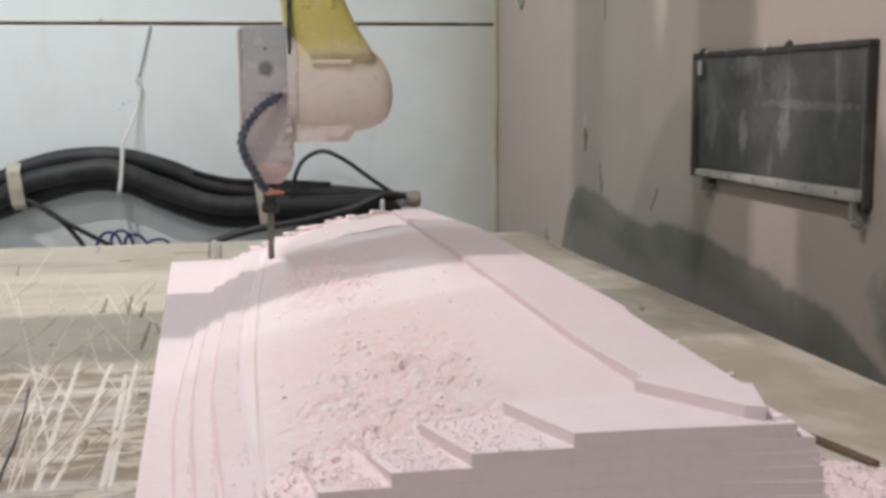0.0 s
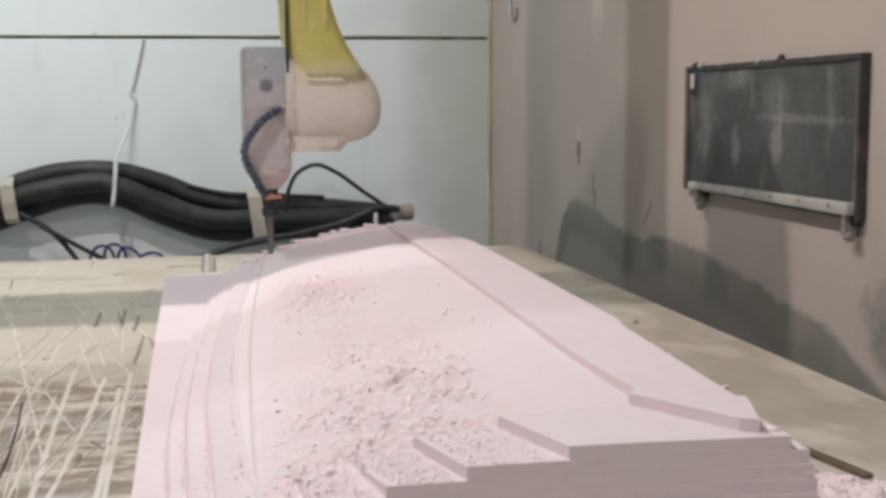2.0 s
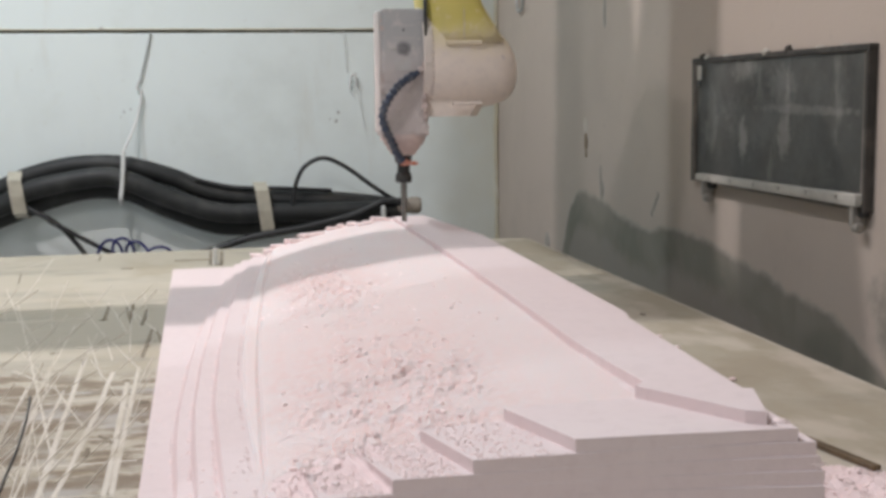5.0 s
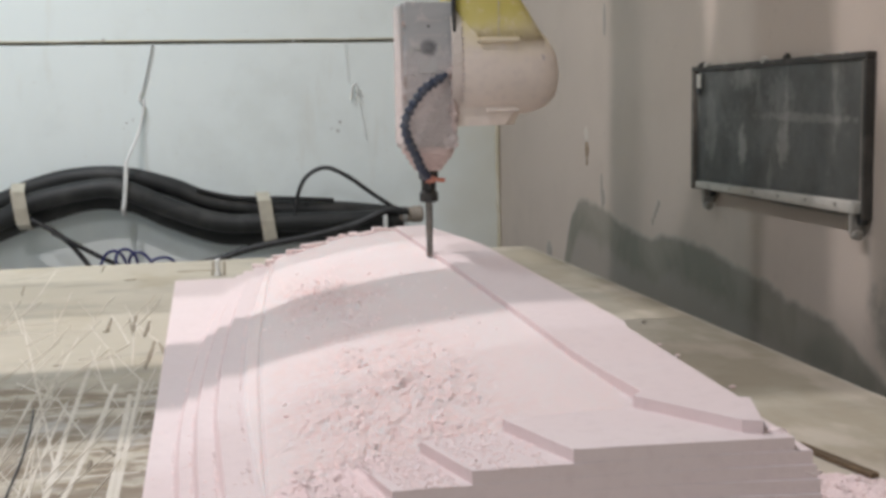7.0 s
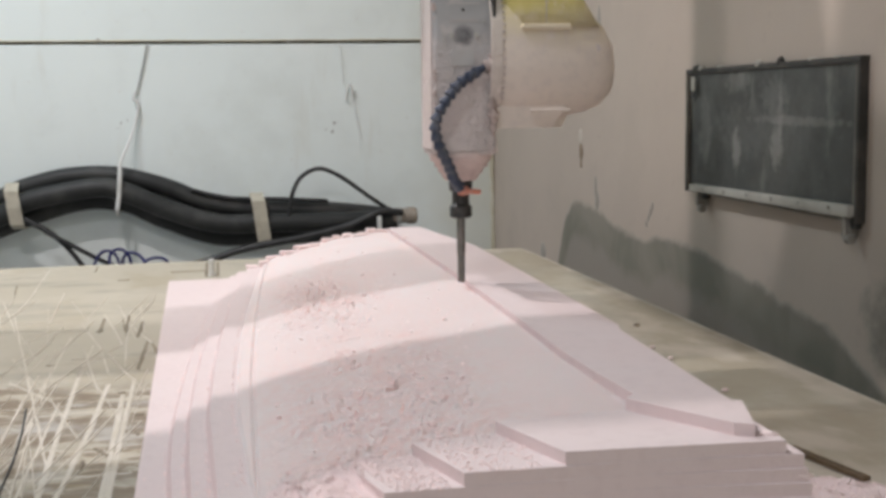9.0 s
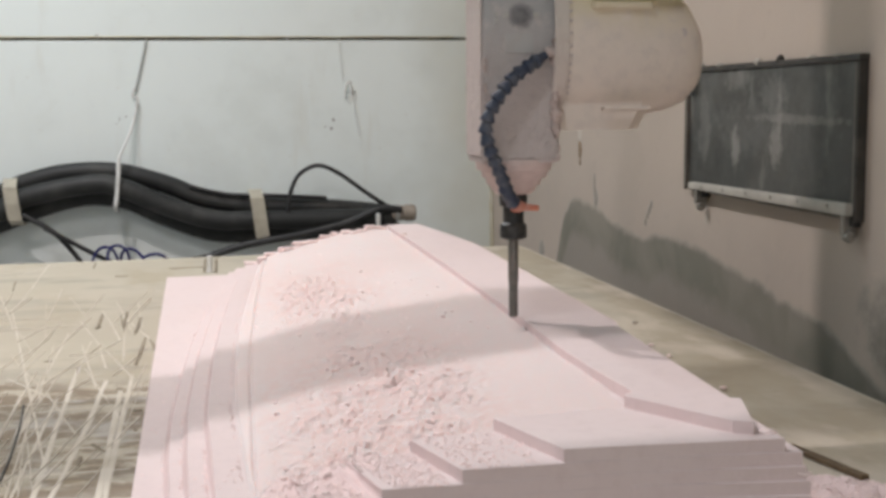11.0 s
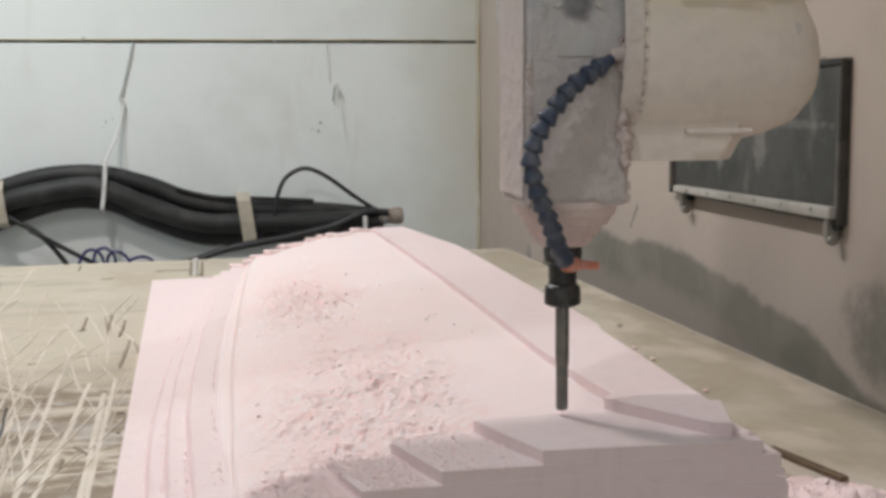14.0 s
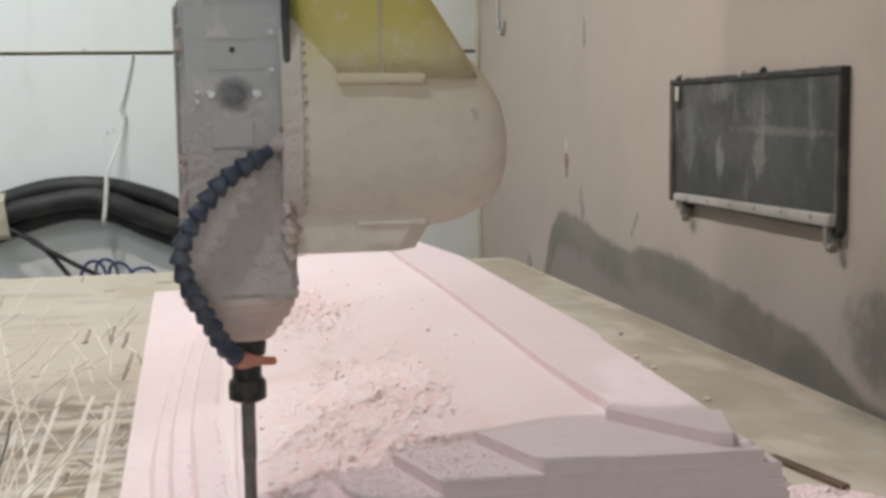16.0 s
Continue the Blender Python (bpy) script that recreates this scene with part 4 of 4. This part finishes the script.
ob2 = part("peg_bracket", box((1.05, 7.02, 0.0), (1.30, 7.06, 0.70), 0.006), STEEL_LEG)
tagged(ob, "short white peg beside the hose coupling", "peg")
tagged(ob2, "dark steel bracket standing behind the table", "bracket")


# ---------------------------------------------------------------- the board on the plaster wall
board = empty("wall_board", pose(WX, 3.715, 1.35))
tagged(board, "dusty dark board in a dark frame on the plaster wall", "board")
B0, B1, Z0, Z1 = -0.577, 0.625, -0.200, 0.238


def skewed(bm):
    """The board hangs out of true: its upper edge and its ledge rise towards the near end."""
    for v in bm.verts:
        if v.co.z > Z0 + 0.012:
            v.co.z -= 0.0095 * v.co.y / 0.625
    return bm


part("panel", skewed(box((-0.020, B0 + 0.016, Z0 + 0.01), (-0.002, B1 - 0.01, Z1 - 0.004))), SLATE, board)
part("top_frame", skewed(box((-0.030, B0, Z1 - 0.016), (0.0, B1, Z1 + 0.002), 0.003)), FRAME, board)
part("far_frame", skewed(box((-0.030, B1 - 0.014, Z0 - 0.004), (0.0, B1, Z1 - 0.016), 0.003)), FRAME, board)
part("near_frame", skewed(box((-0.030, B0 + 0.001, Z0 - 0.006), (0.0, B0 + 0.016, Z1 - 0.016), 0.003)), FRAME, board)
part("near_bead", skewed(box((-0.026, B0 + 0.0165, Z0 + 0.012), (-0.0195, B0 + 0.030, Z1 - 0.018), 0.002)), FRAME_GREY, board)
part("bottom_frame", box((-0.026, B0 + 0.02, Z0 - 0.004), (-0.002, B1 - 0.014, Z0 + 0.010), 0.003), FRAME_GREY, board)
part("inner_bead", skewed(box((-0.033, B1 - 0.030, Z0 + 0.012), (-0.018, B1 - 0.015, Z1 - 0.018), 0.003)), FRAME_GREY, board)
R0, R1, RZ = -0.566, 0.532, -0.176
rail = part("ledge_rail", skewed(box((-0.052, R0, RZ - 0.013), (-0.021, R1, RZ + 0.012), 0.005, 3)), RAIL, board, "pale dusty ledge rail")
for k in range(6):
    yy = R0 + 0.10 + 0.175 * k
    part("rivet", lathe([(0.0055, -0.002), (0.0055, 0.002)], 10, "x", at=(-0.053, yy, RZ - 0.0095 * yy / 0.625)), BRACKET, rail)
for yy, drop in ((R1 - 0.055, 0.104), (R0 + 0.028, 0.098)):
    br = part("end_bracket", box((-0.046, yy - 0.006, RZ - 0.07), (-0.002, yy + 0.012, RZ - 0.014), 0.004), BRACKET, board)
    part("roller", lathe([(0.009, -0.014), (0.014, -0.012), (0.014, 0.012), (0.009, 0.014)], 14, "y", at=(-0.030, yy - 0.010, RZ - drop + 0.025)), BRACKET, br)
    part("catch", box((-0.030, yy - 0.030, RZ - 0.045), (-0.004, yy - 0.008, RZ - 0.018), 0.004), BLACKSTEEL, br)
for k, (yy, w, h) in enumerate([(0.545, 0.03, 0.014), (0.50, 0.025, 0.010), (0.34, 0.04, 0.006), (0.05, 0.03, 0.012), (-0.10, 0.012, 0.016), (-0.30, 0.03, 0.006), (-0.45, 0.03, 0.005)]):
    bm = bmesh.new()
    bmesh.ops.create_icosphere(bm, subdivisions=2, radius=1)
    for v in bm.verts:
        n = 1 + 0.4 * noise.noise(v.co * 2 + Vector((k * 3, 0, 0)))
        v.co = Vector((-0.022 + v.co.x * 0.014, yy + v.co.y * w * 0.6 * n, Z1 + 0.003 - 0.0152 * yy + v.co.z * h * n))
    part("caked_lump", bm, FRAME if k in (0, 4) else RAIL, board)
tag = part("hanging_tag", box((-0.034, 0.535, 0.155), (-0.03, 0.568, 0.205), 0.001), RAIL, board, "small pale hanging tag with a dark end")
part("tag_end", box((-0.036, 0.538, 0.130), (-0.03, 0.566, 0.154), 0.002), BLACKSTEEL, tag)


# ---------------------------------------------------------------- the milling head (its origin is the cutter's tip)
head = empty("milling_head", pose(0, 0, 0))
tagged(head, "dust-caked spindle head with cutter on a yellow robot wrist", "milling head")
part("cutter", lathe([(0.0060, 0.0), (0.0082, 0.002), (0.0082, 0.062), (0.0092, 0.066), (0.0092, 0.146)], 16), CUTTER, head, "grey steel end mill")
part("collet_nut", lathe([(0.019, 0.1415), (0.0240, 0.1445), (0.0240, 0.163), (0.0225, 0.168), (0.018, 0.172)], 20), BLACKSTEEL, head, "black collet nut")
part("spindle_shaft", lathe([(0.0185, 0.168), (0.0185, 0.199), (0.024, 0.201), (0.0255, 0.214), (0.024, 0.226)], 20), BLACKSTEEL, head)


def loft(sections, segs=28, power=2.6):
    """Sections along z: (z, cx, cy, hx, hy), superelliptic."""
    bm = bmesh.new()
    rings = []
    for z, cx, cy, hx, hy in sections:
        ring = []
        for k in range(segs):
            a = 2 * math.pi * k / segs
            c, s = math.cos(a), math.sin(a)
            ring.append(bm.verts.new((cx + hx * math.copysign(abs(c) ** (2 / power), c), cy + hy * math.copysign(abs(s) ** (2 / power), s), z)))
        rings.append(ring)
    for a, b in zip(rings, rings[1:]):
        for k in range(segs):
            bm.faces.new((a[k], a[(k + 1) % segs], b[(k + 1) % segs], b[k]))
    bm.faces.new(rings[0])
    bm.faces.new(rings[-1])
    return bm


CX = -0.010
part("nose_cone", loft([(0.2225, 0, 0, 0.031, 0.031), (0.2287, 0, 0, 0.038, 0.038), (0.2367, 0, 0, 0.041, 0.041), (0.2394, 0, 0, 0.047, 0.047), (0.2500, 0, -0.004, 0.049, 0.050), (0.2527, 0, -0.006, 0.056, 0.058), (0.2633, 0, -0.01, 0.058, 0.062), (0.2660, -0.003, -0.014, 0.064, 0.068), (0.2775, -0.004, -0.018, 0.066, 0.070), (0.2855, -0.0045, -0.022, 0.066, 0.066)], 48, 2.2), NOSE, head, "nose cone caked with pink dust")
housing = part("spindle_housing", box((CX - 0.063, -0.085, 0.28), (CX + 0.070, 0.042, 0.640), 0.007, 3), GREYBOX, head, "grey spindle housing, pink with dust below")
part("side_plate", box((CX - 0.0665, -0.076, 0.292), (CX - 0.0635, 0.036, 0.632), 0.0015), GREYSIDE, housing)
part("face_plate", box((CX - 0.056, -0.0875, 0.289), (CX + 0.064, -0.0853, 0.632), 0.001), GREYFACE, housing)
part("dark_vent", lathe([(0.010, -0.0880), (0.0125, -0.0872)], 24, "y", at=(-0.009, 0, 0.528)), SMUDGE, housing)
part("label_plate", box((-0.036, -0.0892, 0.466), (0.012, -0.0877, 0.499), 0.0006), PLATE, housing, "worn blank label plate")
for sx, sz, r in ((-0.036, 0.529, 0.0050), (0.017, 0.529, 0.0050), (-0.052, 0.531, 0.003), (-0.052, 0.521, 0.003), (0.035, 0.556, 0.003), (0.035, 0.600, 0.003)):
    part("screw", lathe([(r, -0.0905), (r * 1.1, -0.0893), (r * 1.1, -0.0875)], 12, "y", at=(sx, 0, sz)), SCREW, housing)
part("bore", lathe([(0.0035, -0.0885), (0.0035, -0.0875)], 12, "y", at=(-0.010, 0, 0.580)), BLACKSTEEL, housing)
for zz in (0.557, 0.592):
    part("raised_line", box((-0.040, -0.0886, zz), (0.024, -0.0878, zz + 0.003)), PLATE, housing)
rng = random.Random(9)
for k in range(44):
    zz = 0.285 + 0.33 * rng.random()
    bm = bmesh.new()
    bmesh.ops.create_icosphere(bm, subdivisions=2, radius=rng.uniform(0.002, 0.006))
    edge = rng.choice((CX - 0.061, CX + 0.067, CX + 0.069))
    for v in bm.verts:
        v.co = Vector((v.co.x * 0.7, v.co.y * 0.6, v.co.z * 1.2)) * (1 + 0.7 * noise.noise(v.co * 200 + Vector((k, 0, 0)))) + Vector((edge + rng.uniform(-0.002, 0.002), -0.087, zz))
    part("dust_clump", bm, CLUMP, housing)


CAKED = plain("caked_pink_dust", (0.64, 0.53, 0.49), 0.95, 0.0, (0.56, 0.45, 0.41), 60, 0.003)
for k in range(22):
    zz = 0.33 + 0.155 * (k / 21) + rng.uniform(-0.004, 0.004)
    bm = bmesh.new()
    bmesh.ops.create_icosphere(bm, subdivisions=2, radius=rng.uniform(0.005, 0.0095) * (1.25 if k > 16 or 3 < k < 8 else 0.85))
    for v in bm.verts:
        v.co = Vector((v.co.x * 0.8, v.co.y * 0.8, v.co.z * 1.1)) * (1 + 0.8 * noise.noise(v.co * 130 + Vector((k * 2.3, 0, 0)))) + Vector((CX + 0.060 + rng.uniform(-0.004, 0.006), -0.090, zz))
    part("dust_clump", bm, CAKED, housing, smooth=True)


def wrist():
    """The wrist casting: sections along x from the flange to the rounded end."""
    bm = bmesh.new()
    rings = []
    for x, z0, z1, hy in [(0.060, 0.352, 0.64, 0.105), (0.08, 0.350, 0.65, 0.110), (0.16, 0.352, 0.65, 0.112), (0.220, 0.356, 0.622, 0.110), (0.267, 0.364, 0.590, 0.104), (0.302, 0.378, 0.558, 0.092), (0.322, 0.398, 0.525, 0.074), (0.332, 0.424, 0.495, 0.048), (0.335, 0.448, 0.470, 0.018)]:
        ring = []
        for k in range(36):
            a = 2 * math.pi * k / 36
            c, s = math.cos(a), math.sin(a)
            ring.append(bm.verts.new((x, hy * math.copysign(abs(c) ** 0.8, c), (z0 + z1) / 2 + (z1 - z0) / 2 * math.copysign(abs(s) ** 0.85, s))))
        rings.append(ring)
    for a, b in zip(rings, rings[1:]):
        for k in range(36):
            bm.faces.new((a[k], a[(k + 1) % 36], b[(k + 1) % 36], b[k]))
    bm.faces.new(rings[0])
    bm.faces.new(rings[-1])
    return bm


casing = part("wrist_casing", wrist(), CREAM, head, "rounded wrist casing, cream with dust", True)


def wrist_point(x, a, z0, z1, hy):
    c, q = math.cos(a), math.sin(a)
    return Vector((x, hy * math.copysign(abs(c) ** 0.8, c), (z0 + z1) / 2 + (z1 - z0) / 2 * math.copysign(abs(q) ** 0.85, q)))


bm = bmesh.new()
rings = [[bm.verts.new(wrist_point(x, 2 * math.pi * k / 36, 0.352 - g, 0.645 + g, 0.108 + g)) for k in range(36)] for x, g in ((0.044, 0.0), (0.046, 0.003), (0.068, 0.003), (0.0705, 0.001), (0.0705, -0.006))]
for p, q in zip(rings, rings[1:]):
    for k in range(36):
        bm.faces.new((p[k], p[(k + 1) % 36], q[(k + 1) % 36], q[k]))
part("flange", bm, FLANGE, casing)
for k in range(16):
    c = wrist_point(0.0722, math.pi * (0.98 + 0.5 * k / 16 - 0.23), 0.351, 0.646, 0.1095)
    bm = bmesh.new()
    bmesh.ops.create_icosphere(bm, subdivisions=1, radius=0.0032)
    for v in bm.verts:
        v.co += c
    part("bolt", bm, GREYSIDE, casing)
block = prism([(0.058, -0.078), (0.215, -0.078), (0.243, -0.05), (0.243, 0.05), (0.058, 0.06)], 0.335, 0.392, 0.004)
for v in block.verts:
    if v.co.z < 0.34 and v.co.x > 0.2:
        v.co.x -= 0.032
part("lower_block", block, CREAM, casing)
part("lip", box((0.13, -0.110, 0.369), (0.215, -0.09, 0.376), 0.003), CREAM, casing)
part("drain_plug", lathe([(0.008, -0.006), (0.009, 0.0)], 12, "y", at=(0.275, -0.094, 0.50)), GREYSIDE, casing)


def forearm():
    """The yellow arm that rises from the wrist, narrowing upwards."""
    bm = bmesh.new()
    rings = []
    for z, x0, x1, hy in [(0.545, 0.062, 0.298, 0.1125), (0.58, 0.058, 0.277, 0.1125), (0.64, 0.048, 0.238, 0.111), (0.70, 0.041, 0.210, 0.107), (0.77, 0.040, 0.188, 0.102), (0.83, 0.02, 0.185, 0.102), (0.90, -0.06, 0.20, 0.108), (1.0, -0.10, 0.21, 0.12), (1.2, -0.10, 0.20, 0.12), (1.36, -0.10, 0.20, 0.13)]:
        cx, hx = (x0 + x1) / 2, (x1 - x0) / 2
        ring = []
        for k in range(32):
            a = 2 * math.pi * k / 32
            c, s = math.cos(a), math.sin(a)
            ring.append(bm.verts.new((cx + hx * math.copysign(abs(c) ** 0.6, c), hy * math.copysign(abs(s) ** 0.6, s), z)))
        rings.append(ring)
    for a, b in zip(rings, rings[1:]):
        for k in range(32):
            bm.faces.new((a[k], a[(k + 1) % 32], b[(k + 1) % 32], b[k]))
    bm.faces.new(rings[0])
    bm.faces.new(rings[-1])
    return bm


arm = part("forearm", forearm(), YELLOW, head, "yellow painted robot forearm", True)
part("lip", box((0.108, -0.119, 0.538), (0.215, -0.085, 0.551), 0.005, 3), CREAM, arm)
part("seam", box((0.160, -0.1132, 0.553), (0.1618, -0.105, 0.64)), GREYSIDE, arm)
part("raised_rib", box((0.150, -0.109, 0.68), (0.172, -0.090, 0.86), 0.006), YELLOW, arm)
part("raised_rib", box((0.085, -0.109, 0.68), (0.112, -0.090, 0.86), 0.006), YELLOW, arm)
part("cable_guard", box((0.048, -0.104, 0.555), (0.056, -0.086, 0.78), 0.002), BLACKSTEEL, arm)

# segmented coolant hose with an orange nozzle
LOC = [(0.030, -0.098, 0.462), (0.005, -0.108, 0.448), (-0.024, -0.115, 0.430), (-0.043, -0.118, 0.410), (-0.064, -0.120, 0.381), (-0.076, -0.120, 0.355), (-0.078, -0.119, 0.334), (-0.071, -0.115, 0.309), (-0.059, -0.108, 0.283), (-0.046, -0.098, 0.259), (-0.031, -0.080, 0.229), (-0.014, -0.060, 0.208)]
hose = part("coolant_hose", tube(LOC, 0.0075, 10, 6), LOCLINE, head, "dark blue segmented coolant hose")
path = smooth_path(LOC, 24)
travel, last = 0.0, path[0]
for k, p in enumerate(path[1:-1], 1):
    travel += (p - last).length
    last = p
    if travel > 0.0185:
        travel = 0.0
        bm = lathe([(0.0080, -0.0100), (0.0088, -0.0070), (0.0128, 0.0030), (0.0130, 0.0055), (0.0112, 0.0075), (0.0080, 0.0080)], 14)
        bmesh.ops.transform(bm, matrix=Matrix.Translation(p) @ (path[k + 1] - path[k - 1]).to_track_quat("Z", "Y").to_matrix().to_4x4(), verts=bm.verts)
        part("segment", bm, LOCLINE, hose, smooth=True)
part("hose_fitting", lathe([(0.006, -0.014), (0.009, -0.01), (0.0095, 0.002), (0.006, 0.012)], 12, "x", at=(0.044, -0.094, 0.468)), CLUMP, head)
nozzle = lathe([(0.0105, -0.004), (0.0105, 0.006), (0.0085, 0.014), (0.0062, 0.022), (0.0050, 0.046), (0.0030, 0.0465)], 14)
bmesh.ops.transform(nozzle, matrix=Matrix.Translation((-0.012, -0.058, 0.205)) @ Vector((1.0, 0.25, -0.12)).to_track_quat("Z", "Y").to_matrix().to_4x4(), verts=nozzle.verts)
part("nozzle", nozzle, NOZZLE, head, "orange coolant nozzle")


HEAD_SCALE = Matrix.Scale(1.055, 4)
for ob in head.children_recursive:
    ob.data.transform(HEAD_SCALE)


# ---------------------------------------------------------------- the robot that carries it (beside the table)
carriage = empty("robot_carriage", pose(-1.95, 0, 0))
tagged(carriage, "grey robot column on a floor carriage beside the table", "robot carriage")


def link(length, w0, w1, h0, h1):
    """A tapered arm along +x from the origin."""
    bm = bmesh.new()
    rings = []
    for t, k in ((0.0, 0.7), (0.04, 1.0), (0.35, 0.95), (0.7, 0.9), (0.96, 0.95), (1.0, 0.7)):
        w, h = (w0 + (w1 - w0) * t) * k, (h0 + (h1 - h0) * t) * k
        rings.append([bm.verts.new((t * length, w / 2 * math.copysign(abs(math.cos(a)) ** 0.6, math.cos(a)), h / 2 * math.copysign(abs(math.sin(a)) ** 0.6, math.sin(a)))) for a in [2 * math.pi * j / 24 for j in range(24)]])
    for a, b in zip(rings, rings[1:]):
        for j in range(24):
            bm.faces.new((a[j], a[(j + 1) % 24], b[(j + 1) % 24], b[j]))
    bm.faces.new(rings[0])
    bm.faces.new(rings[-1])
    return bm


ROBOT_YELLOW = plain("yellow_arm_paint", (0.50, 0.40, 0.055), 0.45, 0.0, (0.44, 0.36, 0.09), 5)
part("column", lathe([(0.32, 0.0), (0.32, 0.05), (0.20, 0.08), (0.18, 2.1), (0.24, 2.15), (0.24, 2.7), (0.2, 2.74)], 32), STEEL_LEG, carriage)
part("foot_plate", box((-0.4, -0.4, 0.0), (0.4, 0.4, 0.03), 0.005), STEEL_LEG, carriage)
reach = link(3.0, 0.36, 0.36, 0.34, 0.30)
bmesh.ops.transform(reach, matrix=pose(2.80, 0, 2.44, 0, 0, 180), verts=reach.verts)
part("reach_arm", reach, ROBOT_YELLOW, carriage, smooth=True)


def upright_plate(outline, x0, x1, bevel):
    """A slab standing across the reach arm, from a (y, z) outline."""
    bm = prism([(y, z) for y, z in outline], x0, x1, bevel)
    for v in bm.verts:
        v.co = Vector((v.co.z, v.co.x, v.co.y))
    return bm


# unseen blocker for the wall shadow: upright post, raked bracket, notch between, joining beam
part("shadow_blocker_post", upright_plate([(1.405, 2.46), (1.395, 3.55), (0.945, 3.55), (0.925, 3.17), (0.855, 2.92), (0.855, 2.46)], 2.42, 2.56, 0.01), ROBOT_YELLOW, carriage)
part("shadow_blocker_bracket", upright_plate([(0.854, 2.46), (0.854, 2.92), (0.775, 3.17), (0.695, 3.55), (0.395, 3.55), (0.385, 2.46)], 2.42, 2.56, 0.01), ROBOT_YELLOW, carriage)
part("shadow_blocker_beam", box((2.40, -0.10, 2.33), (2.58, 1.38, 2.46), 0.02), ROBOT_YELLOW, carriage)


# ---------------------------------------------------------------- what moves
TIP = [
    (0, 0.316, 3.67, 0.971), (0.5, 0.325, 3.767, 0.965), (1, 0.336, 3.864, 0.961), (1.5, 0.347, 3.961, 0.965), (2, 0.360, 4.049, 0.963), (2.5, 0.432, 4.136, 0.979), (3, 0.569, 4.223, 1.007), (3.5, 0.700, 4.290, 1.025),
    (4.2, 0.748, 4.15, 1.042), (5.0, 0.742, 3.90, 1.050), (6, 0.725, 3.628, 1.056), (6.5, 0.719, 3.493, 1.061), (7, 0.716, 3.357, 1.067), (7.5, 0.712, 3.223, 1.070), (8, 0.710, 3.090, 1.073), (8.5, 0.707, 2.960, 1.077), (9, 0.705, 2.832, 1.080),
    (10.2, 0.698, 2.515, 1.084), (11.5, 0.688, 2.172, 1.086), (12, 0.686, 2.043, 1.086), (12.5, 0.687, 1.920, 1.084), (13, 0.688, 1.796, 1.081), (13.5, 0.692, 1.705, 1.077), (14, 0.626, 1.680, 1.069), (14.5, 0.505, 1.689, 1.056), (15, 0.428, 1.694, 1.041), (15.5, 0.319, 1.690, 1.018), (16, 0.183, 1.683, 0.977)]


# the carriage runs a little behind the wrist while the head works at the far end
TRACK = [(0, 3.60), (0.5, 3.69), (1, 3.79), (1.5, 3.89), (2, 3.97), (2.5, 3.985), (3.5, 3.99), (4.2, 3.94), (5, 3.75), (6, 3.51), (6.5, 3.42), (7, 3.33)] + [(t, y) for t, x, y, z in TIP if t > 7.2]


def motions():
    walk(head, [(t, pose(x, y, z)) for t, x, y, z in TIP])
    walk(carriage, [(t, pose(-1.95, y, 0)) for t, y in TRACK])


motions()
